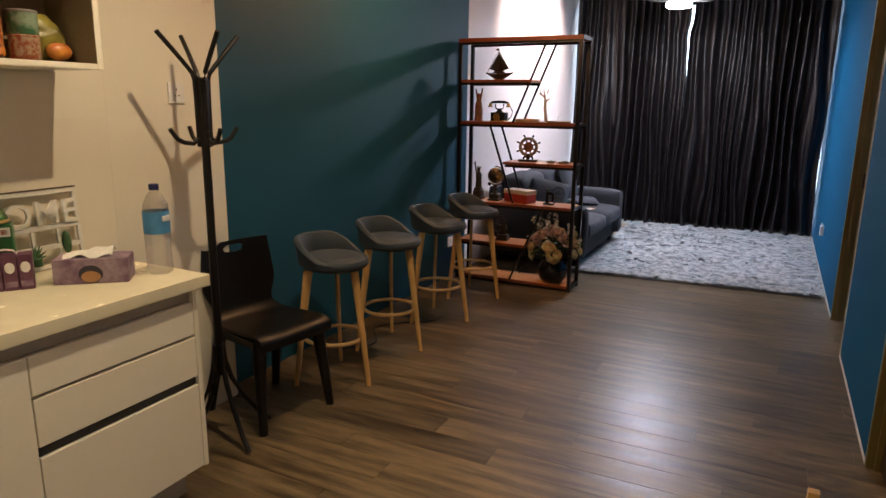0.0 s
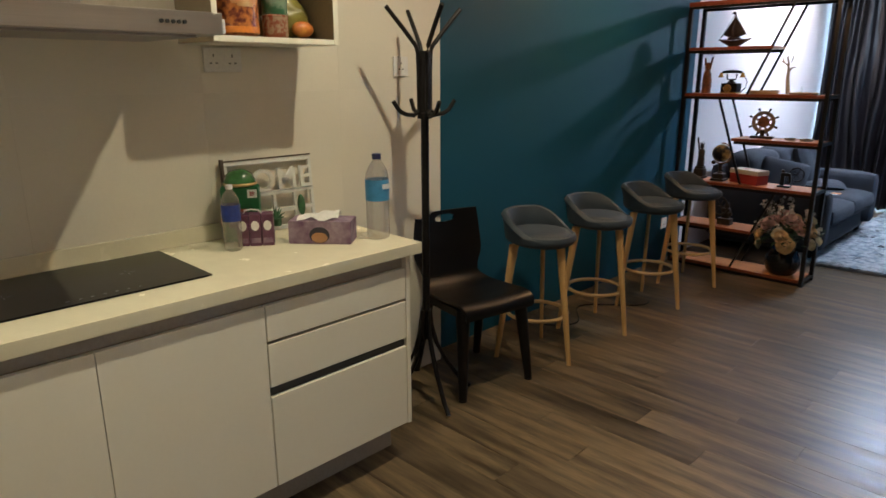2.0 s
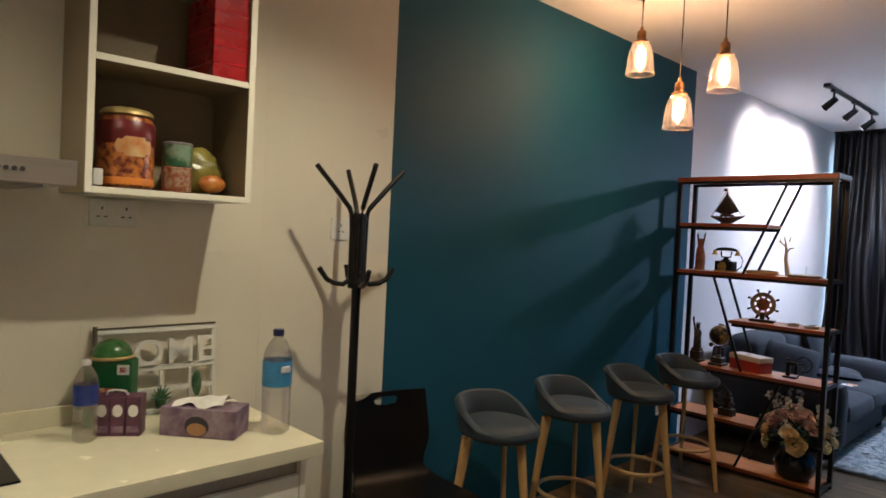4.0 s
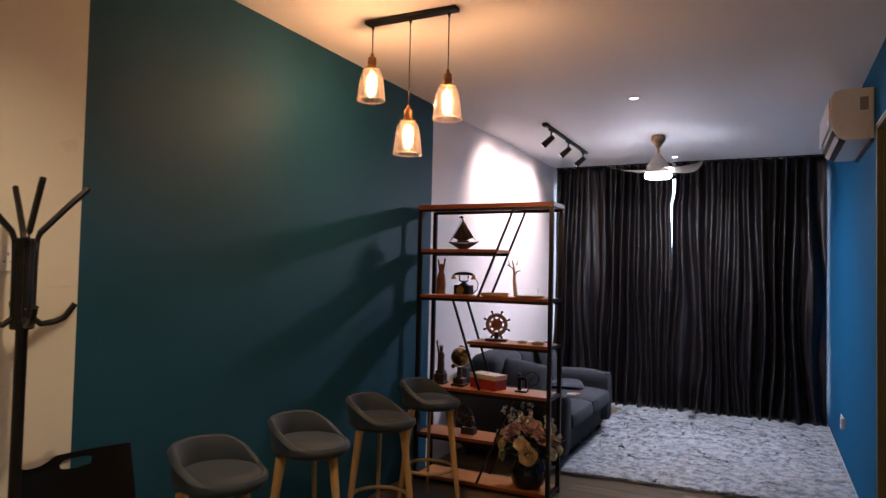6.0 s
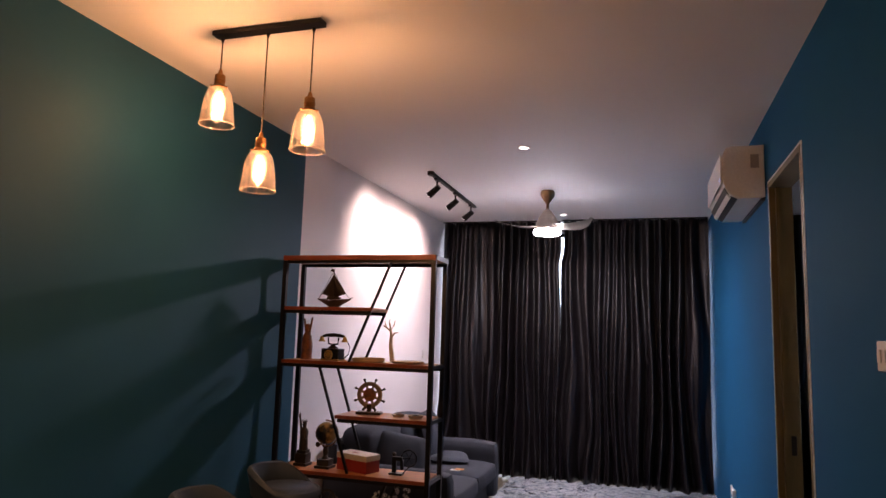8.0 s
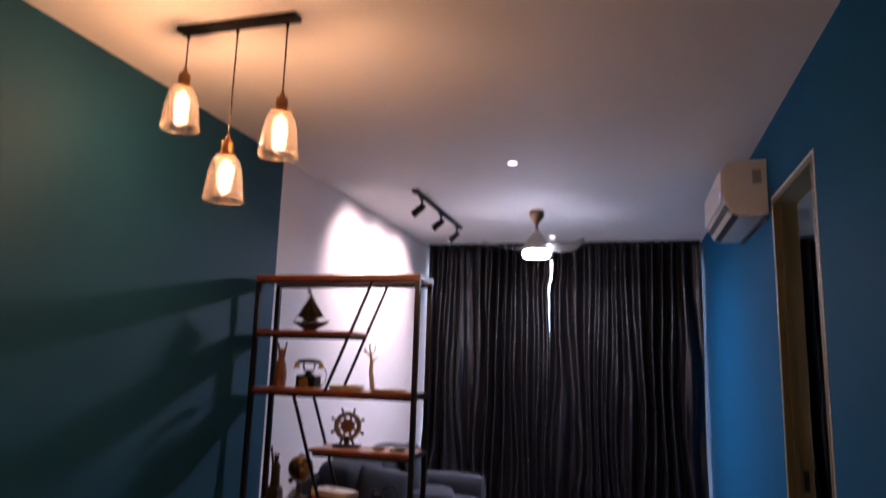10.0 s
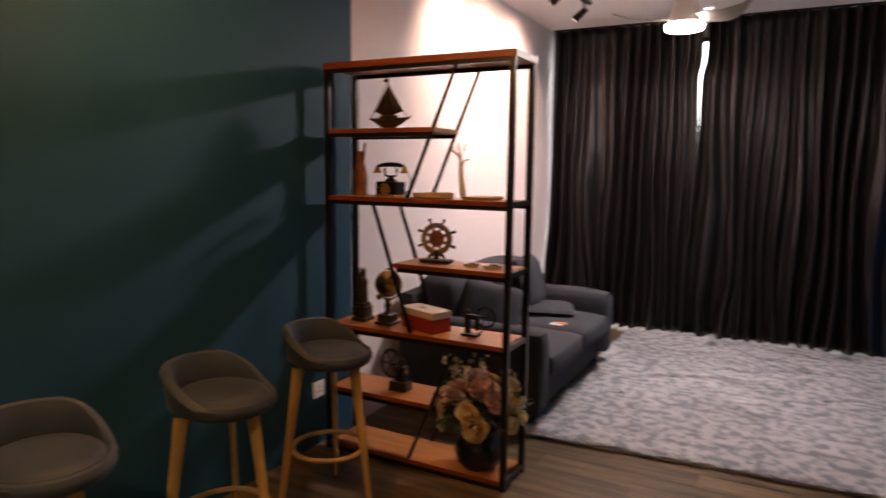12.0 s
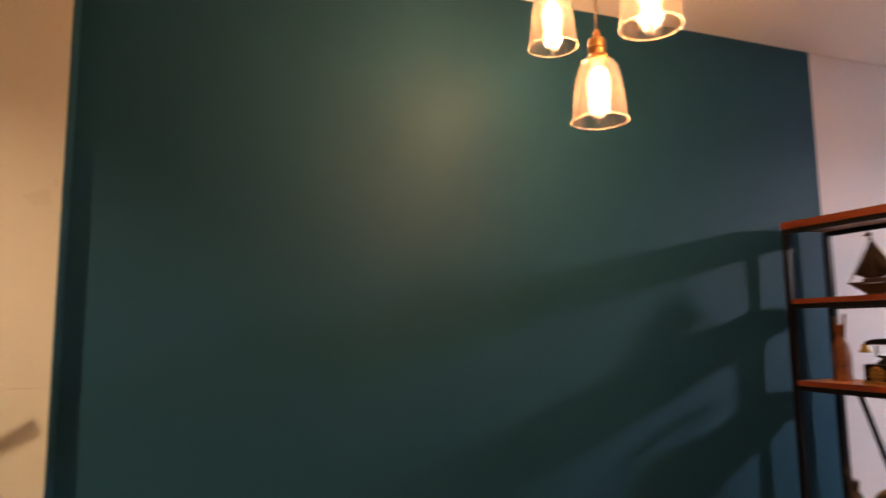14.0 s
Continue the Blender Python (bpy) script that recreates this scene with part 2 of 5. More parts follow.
def tube(bm, pts, r, seg=8, closed=False):
    pts = [Vector(p) for p in pts]
    n = len(pts)
    rings = []
    up = Vector((0.0, 0.0, 1.0))
    for i, p in enumerate(pts):
        d = (pts[(i + 1) % n] - pts[i - 1]) if closed else (pts[min(i + 1, n - 1)] - pts[max(i - 1, 0)])
        d.normalize()
        s = d.cross(up if abs(d.z) < 0.9 else Vector((1, 0, 0))).normalized()
        u = s.cross(d)
        rr = r[i] if isinstance(r, (list, tuple)) else r
        rings.append([bm.verts.new(p + (s * math.cos(2 * math.pi * k / seg) + u * math.sin(2 * math.pi * k / seg)) * rr) for k in range(seg)])
    for i in range(n if closed else n - 1):
        p, q = rings[i], rings[(i + 1) % n]
        for k in range(seg):
            bm.faces.new((p[k], p[(k + 1) % seg], q[(k + 1) % seg], q[k]))
    if not closed:
        bm.faces.new(rings[0][::-1])
        bm.faces.new(rings[-1])
    return bm


def ball(bm, c, r, scale=(1, 1, 1), u=14, v=10):
    bmesh.ops.create_uvsphere(bm, u_segments=u, v_segments=v, radius=r, matrix=Matrix.Translation(c) @ Matrix.Diagonal((*scale, 1)))
    return bm


def weigh_normals(me):
    # broad faces keep flat shading and bevels blend into them
    at = {}
    for p in me.polygons:
        for v in p.vertices:
            at.setdefault(v, []).append(p)
    loops = []
    for p in me.polygons:
        for v in p.vertices:
            n = Vector()
            for q in at[v]:
                if q.normal.dot(p.normal) > 0.78:
                    n += q.normal * q.area
            loops.append(n.normalized() if n.length > 0 else p.normal.copy())
    me.normals_split_custom_set(loops)


def mesh_of(name, bm, material, smooth=True):
    bmesh.ops.recalc_face_normals(bm, faces=bm.faces)
    me = bpy.data.meshes.new(name)
    bm.to_mesh(me)
    bm.free()
    me.materials.append(material)
    if smooth:
        me.shade_smooth()
        me.set_sharp_from_angle(angle=radians(38))
        if len(me.polygons) <= 80:
            weigh_normals(me)
    return me


def part(name, bm, material, parent, label="", smooth=True):
    ob = new(name, mesh_of(name, bm, material, smooth))
    ob.parent = parent
    return tagged(ob, label)


def thing(name, label, category, group="", m=None, kind=""):
    ob = new(name)
    ob.empty_display_size = 0.1
    if m is not None:
        ob.matrix_world = m
    return tagged(ob, label, category, group, kind)


def solo(name, bm, material, label, category="", m=None, kind="", smooth=True):
    ob = new(name, mesh_of(name, bm, material, smooth))
    if m is not None:
        ob.matrix_world = m
    return tagged(ob, label, category, "", kind)


def B(*a, **k):
    return box(bmesh.new(), *a, **k)


# ---- structure ----
def slab(name, x0, x1, y0, y1, z0, z1, material, label):
    return solo(name, B(x0, x1, y0, y1, z0, z1), material, label, kind="structure", smooth=False)


T = 0.105
BED = 6.2
floor = slab("floor", -0.15, BED, NEAR, 9.0, -0.12, -0.012, M_SUB, "dark brown wood-look plank floor")
slab("ceiling", -0.15, BED + 0.15, NEAR - 0.15, 9.0, CEIL, CEIL + 0.12, M_CEIL, "plain white painted ceiling")
wall_kitchen = slab("wall_kitchen", -0.15, 0.090, NEAR, 2.234, 0, CEIL, M_GROUT, "cream tiled kitchen wall")
slab("wall_return", 0.0, 0.0996, 2.234, 2.238, 0, CEIL, M_TEAL, "dark teal painted return of the kitchen wall")
slab("wall_teal", -0.15, 0.0, 2.234, 5.221, 0, CEIL, M_TEAL, "dark teal painted feature wall")
slab("wall_white", -0.15, 0.0, 5.221, 9.0, 0, CEIL, M_WHITE, "white painted living room wall")
slab("wall_back", -0.15, WIDE + T, NEAR - 0.15, NEAR, 0, CEIL, M_WHITE, "plain white wall closing the kitchen")
D1, D2, DH = (4.365, 5.165), (2.12, 2.97), 2.41
# never in view; its white is assumed, to bounce light onto hood and cabinets
slab("wall_right_near", WIDE, WIDE + T, NEAR, D2[0], 0, CEIL, M_WHITE, "unseen wall facing the kitchen, white to bounce light")
slab("wall_right_pier", WIDE, WIDE + T, D2[1], D1[0], 0, CEIL, M_BLUE, "blue painted wall between two doorways")
slab("wall_right_far", WIDE, WIDE + T, D1[1], 9.0, 0, CEIL, M_BLUE, "bright blue painted living room wall")
for k, (a, b) in enumerate((D1, D2)):
    slab(f"wall_over_door_{k + 1}", WIDE, WIDE + T, a, b, DH, CEIL, M_BLUE, "blue painted wall above a doorway")
slab("wall_bedroom_side", BED, BED + 0.15, NEAR, 9.0, 0, CEIL, M_WHITE, "plain white bedroom side wall")
slab("wall_bedroom_near", WIDE + T, BED, 3.35, 3.5, 0, CEIL, M_WHITE, "plain white wall closing the bedroom")

for k, (a, b) in enumerate((D1, D2)):
    fr = thing(f"door_{k + 1}", "olive-brown wooden door lining in the blue wall", "door frame", kind="structure")
    for n, y0, y1, z0, z1 in (("jamb", a, a + 0.03, 0, DH - 0.03), ("jamb", b - 0.03, b, 0, DH - 0.03), ("head", a, b, DH - 0.03, DH)):
        part(n, B(WIDE - 0.006, WIDE + T + 0.006, y0, y1, z0, z1, bevel=0.003), M_FRAME, fr)
    for y0, y1 in ((a + 0.03, a + 0.042), (b - 0.042, b - 0.03)):
        part("door_stop", B(WIDE + 0.026, WIDE + 0.048, y0, y1, 0, DH - 0.03), M_FRAME, fr)
    for y0, y1 in ((a - 0.012, a), (b, b + 0.012)):
        part("edge_bead", B(WIDE - 0.004, WIDE + 0.001, y0, y1, 0, DH + 0.012), M_PLASTIC, fr, "pale sealant bead")
    part("edge_bead", B(WIDE - 0.004, WIDE + 0.001, a, b, DH, DH + 0.012), M_PLASTIC, fr, "pale sealant bead")
    if k == 0:
        part("strike_plate", B(WIDE + 0.062, WIDE + 0.088, b - 0.034, b - 0.029, 0.95, 1.05, bevel=0.002), M_BLACK, fr, "dark metal strike plate")
    else:
        part("door_leaf", B(WIDE + 0.050, WIDE + 0.088, a + 0.032, b - 0.032, 0.005, DH - 0.032, bevel=0.003), M_DOOR, fr, "closed dark wooden door leaf")

# the far wall with the window of the living room and that of the bedroom
slab("wall_far_sill", -0.15, BED, FAR, FAR + 0.15, 0, 0.06, M_WHITE, "white wall below the window")
slab("wall_far_head", -0.15, BED, FAR, FAR + 0.15, 2.72, CEIL, M_WHITE, "white wall above the window")
for k, (a, b) in enumerate(((2.935, 3.3), (BED - 0.5, BED))):
    slab(f"wall_far_pier_{k + 1}", a, b, FAR, FAR + 0.15, 0.06, 2.72, M_WHITE, "white wall beside the window")
for k, (a, b) in enumerate(((-0.06, 2.995), (3.3, BED - 0.5))):
    w = thing(f"window_{k + 1}", "tall aluminium window behind dark curtains", "window", kind="structure")
    n = 3
    step = (b - a) / n
    for j in range(n + 1):
        x = a + j * step
        part("window_frame", B(max(x - 0.02, a), min(x + 0.02, b), FAR + 0.04, FAR + 0.09, 0.06, 2.72), M_BLACK, w)
    for z in (0.06, 2.68):
        part("window_frame", B(a + 0.02, b - 0.02, FAR + 0.045, FAR + 0.085, z, z + 0.04), M_BLACK, w)
    for j in range(n):
        pane = part("pane", B(a + j * step + 0.02, a + (j + 1) * step - 0.02, FAR + 0.06, FAR + 0.066, 0.10, 2.68), M_PANE, w, smooth=False)
        pane.visible_shadow = False
solo("backdrop", B(-40, 60, 60.0, 60.1, -30, 60), M_HAZE, "plain bright overcast sky far outside the window", kind="structure", smooth=False)
solo("skirting_trim", B(WIDE - 0.006, WIDE - 0.0005, D2[1] + 0.012, D1[0] - 0.012, 0, 0.012), M_PLASTIC, "thin pale floor trim bead", kind="structure")
solo("skirting_trim", B(WIDE - 0.006, WIDE - 0.0005, D1[1] + 0.012, 8.5, 0, 0.012), M_PLASTIC, "thin pale floor trim bead", kind="structure")


def downlight(x, y):
    d = thing("downlight", "small round recessed ceiling downlight, lit", "ceiling light", "recessed downlights", pose(x, y, CEIL))
    part("trim_ring", lathe(bmesh.new(), [(0.030, -0.002), (0.034, -0.006), (0.044, -0.005), (0.046, 0.0)], 28), M_PLASTIC, d)
    part("lens", lathe(bmesh.new(), [(0, -0.003), (0.030, -0.003)], 28), M_DL, d, "glowing lens")


# the last fixture is unseen, added to go with the entry fill
for xy in ((1.476, 5.587), (1.453, 8.16), (1.18, 1.58), (1.18, -0.04), (2.05, -1.35)):
    downlight(*xy)


# ---- kitchen ----
def base_unit(y0, y1, drawers):
    u = thing("base_cabinet", "white handleless kitchen base cabinet " + ("with three drawers" if drawers else "with a plain door"), "cabinet", "kitchen base cabinets", pose(0, y0, 0))
    w = y1 - y0
    part("body", B(0.12, 0.645, 0, w, 0.15, 0.79), M_CABIN_SHADE, u, smooth=False)
    if drawers:
        part("drawer_front", B(0.647, 0.668, 0.004, w - 0.022, 0.669, 0.788, bevel=0.002), M_CAB, u)
        part("drawer_front", B(0.647, 0.668, 0.004, w - 0.022, 0.512, 0.659, bevel=0.002), M_CAB, u)
        part("drawer_front", B(0.647, 0.668, 0.004, w - 0.022, 0.155, 0.478, bevel=0.002), M_CAB, u)
        part("grip_channel", B(0.646, 0.656, 0.004, w - 0.022, 0.479, 0.511), M_SLOT, u, "dark recessed grip channel")
        part("end_panel", B(0.12, 0.669, w - 0.019, w, 0.15, 0.83, bevel=0.0015), M_CAB, u)
    else:
        part("door", B(0.647, 0.668, 0.0012, w - 0.0012, 0.155, 0.788, bevel=0.0012), M_CAB, u)
    part("top_channel", B(0.60, 0.648, 0, w - (0.02 if drawers else 0), 0.79, 0.832), M_CHAN, u, "taupe recessed grip profile")
    part("plinth", B(0.48, 0.552, 0, w - (0.012 if drawers else 0), 0, 0.149), M_CHAN, u, "taupe recessed plinth")


for a, b in ((-1.46, -0.78), (-0.78, -0.19), (-0.19, 0.405), (0.405, 0.895)):
    base_unit(a, b, False)
base_unit(0.895, 1.50, True)
wt = thing("worktop", "cream solid-surface kitchen worktop with upstand", "worktop")
part("slab", B(0.104, 0.690, -1.47, 1.546, 0.836, 0.88, bevel=0.004), M_TOP, wt)
part("upstand", B(0.102, 0.116, -1.47, 1.05, 0.88, 0.940, bevel=0.003), M_TOP, wt)
hob = thing("induction_hob", "black glass induction hob set in the worktop", "hob", m=pose(0, 0, 0.881))
part("glass", B(0.145, 0.54, 0.11, 0.80, 0, 0.006, bevel=0.002), M_HOB, hob)
M_PRINT = mat("grey_print", (0.16, 0.16, 0.16), 0.4)
for y in (0.29, 0.62):
    for k in range(4):
        c, s_ = math.cos(k * math.pi / 2), math.sin(k * math.pi / 2)
        part("cooking_zone_mark", bar(bmesh.new(), (0.34 + c * 0.008, y + s_ * 0.008, 0.0063), (0.34 + c * 0.024, y + s_ * 0.024, 0.0063), 0.0025, 0.0006), M_PRINT, hob, "small grey printed cross mark")
for k in range(7):
    part("touch_key", B(0.502, 0.509, 0.40 + 0.032 * k, 0.408 + 0.032 * k, 0.0061, 0.0066), M_PRINT, hob, "small grey touch key")

hood = thing("cooker_hood", "brushed steel chimney cooker hood", "cooker hood")
part("canopy", B(0.104, 0.56, -0.02, 0.893, 1.588, 1.648, bevel=0.003), M_STEEL, hood)
bm = bmesh.new()
vs = [bm.verts.new(p) for p in ((0.104, 0.0, 1.649), (0.54, 0.0, 1.649), (0.54, 0.86, 1.649), (0.104, 0.86, 1.649), (0.104, 0.26, 1.661), (0.36, 0.26, 1.661), (0.36, 0.60, 1.661), (0.104, 0.60, 1.661))]
for f in ((0, 1, 2, 3), (4, 5, 6, 7), (0, 1, 5, 4), (1, 2, 6, 5), (2, 3, 7, 6), (3, 0, 4, 7)):
    bm.faces.new([vs[i] for i in f])
part("slope", bm, M_STEEL, hood)
part("chimney", B(0.104, 0.36, 0.275, 0.585, 1.662, 2.80, bevel=0.002), M_STEEL, hood)
part("filter", B(0.15, 0.52, 0.03, 0.83, 1.581, 1.588), M_ALU, hood, "dull mesh grease filter")
for k in range(5):
    y = 0.715 + 0.016 * k
    part("button", rod(bmesh.new(), (0.559, y, 1.618), (0.566, y, 1.618), 0.0055), M_SLOT, hood, "small dark push button")


def open_unit():
    u = thing("wall_cabinet", "open cream wall cabinet with stored food", "cabinet")
    y0, y1, d = 0.962, 1.445, 0.362
    # inner faces carry the painted shade, edges and outside stay cream
    for y, out in ((y0, -1), (y1 - 0.018, 1)):
        part("side_panel", B(0.104, d - 0.003, y, y + 0.018, 1.582, 2.262), M_CABIN_SHADE, u)
        part("edge_strip", B(d - 0.0028, d, y, y + 0.018, 1.582, 2.262), M_CAB, u, "cream front edge")
        if out > 0:
            part("end_panel", B(0.104, d, y1 + 0.0004, y1 + 0.003, 1.582, 2.262), M_CAB, u, "cream end panel")
    for z in (1.582, 1.945, 2.244):
        part("shelf", B(0.114, d - 0.004, y0 + 0.019, y1 - 0.019, z, z + 0.018), M_CABIN_SHADE, u)
        part("edge_strip", B(d - 0.0038, d - 0.0004, y0 + 0.019, y1 - 0.019, z, z + 0.018), M_CAB, u, "cream front edge")
    part("underside", B(0.114, d - 0.004, y0 + 0.019, y1 - 0.019, 1.5795, 1.5816), M_CAB, u, "cream underside")
    part("back_panel", B(0.104, 0.112, y0 + 0.019, y1 - 0.019, 1.604, 2.243), M_CABIN_SHADE, u)


open_unit()
M_JAR = mat("snack_print", (0.62, 0.22, 0.05), 0.3, vary=0.5, scale=60, second=(0.16, 0.03, 0.02), lo=0.4, hi=0.6)
M_JARL = mat("orange_snack_label", (0.80, 0.36, 0.06), 0.4, vary=0.3, scale=30, second=(0.42, 0.08, 0.02))
M_GOLD = mat("gold_lid", (0.50, 0.38, 0.14), 0.4, metal=0.35)
M_ORANGE = mat("orange_label", (0.72, 0.24, 0.03), 0.4, vary=0.15, scale=20)
M_CAN = mat("green_label", (0.06, 0.18, 0.09), 0.35, vary=0.4, scale=34, second=(0.30, 0.40, 0.28), lo=0.42, hi=0.58)
M_CAN2 = mat("nut_print", (0.34, 0.09, 0.04), 0.35, vary=0.5, scale=70, second=(0.50, 0.36, 0.24), lo=0.42, hi=0.56)
M_BAG = mat("yellow_green_bag", (0.40, 0.34, 0.07), 0.3, vary=0.35, scale=16, fine=40, bump=0.6, second=(0.16, 0.14, 0.03))
M_RED = mat("red_gift_box", (0.42, 0.012, 0.015), 0.28, vary=0.1, scale=10, coat=0.4)
M_REDL = mat("bright_red_ribbon", (0.80, 0.02, 0.03), 0.3, vary=0.05)
M_MAROON = mat("maroon_label", (0.16, 0.012, 0.014), 0.35, vary=0.3, scale=24)
M_CREAML = mat("cream_label_print", (0.74, 0.52, 0.26), 0.4, vary=0.35, scale=26, second=(0.62, 0.20, 0.03))
jar = thing("snack_jar", "large clear jar of nuts with maroon and cream label", "jar", m=pose(0.255, 1.098, 1.604))
part("jar_body", lathe(bmesh.new(), [(0, 0), (0.070, 0.0), (0.078, 0.01), (0.078, 0.165), (0.074, 0.195), (0.066, 0.208), (0, 0.21)], 32), M_JAR, jar)
part("label_band", lathe(bmesh.new(), [(0.0784, 0.008), (0.0792, 0.011), (0.0792, 0.026), (0.0784, 0.029)], 32), M_ORANGE, jar, "orange foot band")
part("label_band", lathe(bmesh.new(), [(0.0784, 0.125), (0.0794, 0.128), (0.0794, 0.186), (0.0755, 0.192)], 32), M_MAROON, jar, "maroon upper band")
bm = ball(bmesh.new(), (0, 0, 0.118), 0.0803, (1.0, 1.0, 0.56), 28, 14)
bmesh.ops.delete(bm, geom=[v for v in bm.verts if v.co.x < 0.052], context="VERTS")
for v in bm.verts:
    v.co.x, v.co.y = v.co.y * 0 + math.sqrt(max(0.0806 ** 2 - min(abs(v.co.y), 0.08) ** 2, 0)), v.co.y
part("label_patch", bm, M_CREAML, jar, "cream and orange oval print")
part("lid", lathe(bmesh.new(), [(0, 0.236), (0.04, 0.234), (0.062, 0.229), (0.072, 0.220), (0.074, 0.212), (0.070, 0.209)], 32), M_GOLD, jar, "dull gold screw lid")
for z, mt, lab in ((0, M_CAN2, "small round tin with a nut print"), (0.076, M_CAN, "small round tin with a green label")):
    can = thing("food_tin", lab, "tin", "stacked food tins", pose(0.265, 1.246, 1.604 + z))
    part("tin_body", lathe(bmesh.new(), [(0, 0.0), (0.042, 0.0), (0.044, 0.003), (0.044, 0.068), (0, 0.068)], 28), mt, can)
    part("lid", lathe(bmesh.new(), [(0.0445, 0.066), (0.0455, 0.068), (0.0455, 0.073), (0.043, 0.0755), (0, 0.0755)], 28), M_ALU if z else M_CAN2, can)
bag = thing("snack_bag", "crumpled yellow-green snack bag leaning on the tins", "bag", m=pose(0.20, 1.345, 1.604))
bm = ball(bmesh.new(), (0, 0, 0.075), 0.075, (0.75, 1.05, 1.0), 20, 14)
for v in bm.verts:
    n = noise.noise(v.co * 22) * 0.014
    v.co += Vector((n, n * 0.7, n)) + Vector((0, -0.25 * max(v.co.z - 0.07, 0), 0))
part("bag_body", bm, M_BAG, bag)
bm = ball(bmesh.new(), (0.055, 0.02, 0.034), 0.036, (0.7, 1.25, 0.8))
part("bag_print", bm, M_JARL, bag, "orange printed corner")
snack = solo("small_packet", B(0.31, 0.35, 0.985, 1.012, 1.604, 1.65, bevel=0.004), M_PLASTIC, "small white packet on the cabinet shelf", "packet")
gift = thing("gift_box", "stack of glossy red boxes with bright bands", "box", m=pose(0.345, 1.335, 1.964))
for k in range(5):
    part("box_tier", B(-0.20, 0.0, -0.022, 0.096, 0.052 * k, 0.052 * k + 0.0475, bevel=0.003), M_RED, gift)
    part("band", B(-0.198, 0.002, -0.020, 0.094, 0.052 * k + 0.0475, 0.052 * k + 0.0516), M_REDL, gift, "bright red band")


def socket(name, m, gangs, label):
    s = thing(name, label, "socket", m=m)
    w = 0.043 if gangs == 1 else 0.073
    part("face_plate", B(0, 0.009, -w, w, -0.043, 0.043, bevel=0.003), M_PLASTIC, s)
    for g in range(gangs):
        c = 0 if gangs == 1 else (-0.036 + 0.072 * g)
        for y, z, a, b in ((0, 0.014, 0.0022, 0.005), (-0.011, -0.012, 0.0045, 0.0022), (0.011, -0.012, 0.0045, 0.0022)):
            part("pin_hole", B(0.0085, 0.0096, c + y - a, c + y + a, z - b, z + b), M_SLOT, s)
    return s


socket("wall_socket", pose(0.0998, 1.976, 1.513), 1, "white single socket on the tiled wall")
socket("wall_socket", pose(0.0998, 1.118, 1.53), 2, "white double socket on the tiled wall")
socket("wall_socket", pose(0.0, 4.912, 0.305), 1, "white single socket low on the teal wall")
socket("wall_socket", pose(WIDE, 7.14, 0.335, 0, 0, 180), 2, "white double socket low on the blue wall")
data_box = thing("data_socket", "raised white data socket box low on the blue wall", "socket", m=pose(WIDE, 6.96, 0.345, 0, 0, 180))
part("face_plate", B(0, 0.030, -0.045, 0.045, -0.044, 0.044, bevel=0.004), M_PLASTIC, data_box)
part("port", B(0.0296, 0.0306, -0.010, 0.010, -0.008, 0.008), M_SLOT, data_box)
sw = thing("light_switch", "white wall switch plate on the blue wall", "switch", m=pose(WIDE, 3.44, 1.50, 0, 0, 180))
part("face_plate", B(0, 0.009, -0.045, 0.045, -0.044, 0.044, bevel=0.003), M_PLASTIC, sw)
for c in (-0.02, 0.02):
    part("rocker", B(0.008, 0.013, c - 0.014, c + 0.014, -0.02, 0.02, bevel=0.002), M_PLASTIC, sw)
sw2 = thing("light_switch", "small white switch on the white wall by the curtain", "switch", m=pose(0, 7.95, 1.30))
part("face_plate", B(0, 0.009, -0.043, 0.043, -0.043, 0.043, bevel=0.003), M_PLASTIC, sw2)
part("rocker", B(0.008, 0.012, -0.016, 0.016, -0.02, 0.02, bevel=0.002), M_PLASTIC, sw2)


# ---- on the worktop ----
def bottle(x, y, r, h, label_mat, cap_mat, label):
    b = thing("water_bottle", label, "bottle", m=pose(x, y, 0.88))
    prof = [(0, 0.004), (r * 0.75, 0.0), (r * 0.95, 0.006), (r, 0.02)]
    for k in range(6):
        z = 0.04 + k * h * 0.055
        prof += [(r, z), (r * 0.965, z + h * 0.02)]
    prof += [(r, h * 0.42), (r, h * 0.70), (r * 0.93, h * 0.78), (r * 0.62, h * 0.87), (r * 0.34, h * 0.92), (r * 0.32, h * 0.94)]
    part("bottle_body", lathe(bmesh.new(), prof, 24), M_PET, b)
    part("label_band", lathe(bmesh.new(), [(r * 1.0, h * 0.46), (r * 1.02, h * 0.465), (r * 1.02, h * 0.70), (r * 1.0, h * 0.705)], 24), label_mat, b, "printed label sleeve")
    part("cap", lathe(bmesh.new(), [(r * 0.36, h * 0.935), (r * 0.38, h * 0.94), (r * 0.38, h * 0.995), (r * 0.34, h), (0, h)], 20), cap_mat, b)
    return b


M_LBLUE = mat("light_blue_label", (0.07, 0.27, 0.54), 0.4, vary=0.2, scale=18)
M_NAVY = mat("navy_label", (0.02, 0.04, 0.22), 0.4, vary=0.3, scale=25)
M_NCAP = mat("navy_cap", (0.015, 0.02, 0.10), 0.35)
M_WCAP = mat("white_cap", (0.75, 0.75, 0.75), 0.35)
big = bottle(0.525, 1.474, 0.044, 0.318, M_LBLUE, M_NCAP, "large clear water bottle with a light blue label")
part("label_mark", B(0.036, 0.0475, -0.012, 0.02, 0.19, 0.21, bevel=0.004), M_WCAP, big, "white oval mark on the label")
bottle(0.300, 1.000, 0.032, 0.232, M_NAVY, M_WCAP, "small clear water bottle with a navy label")

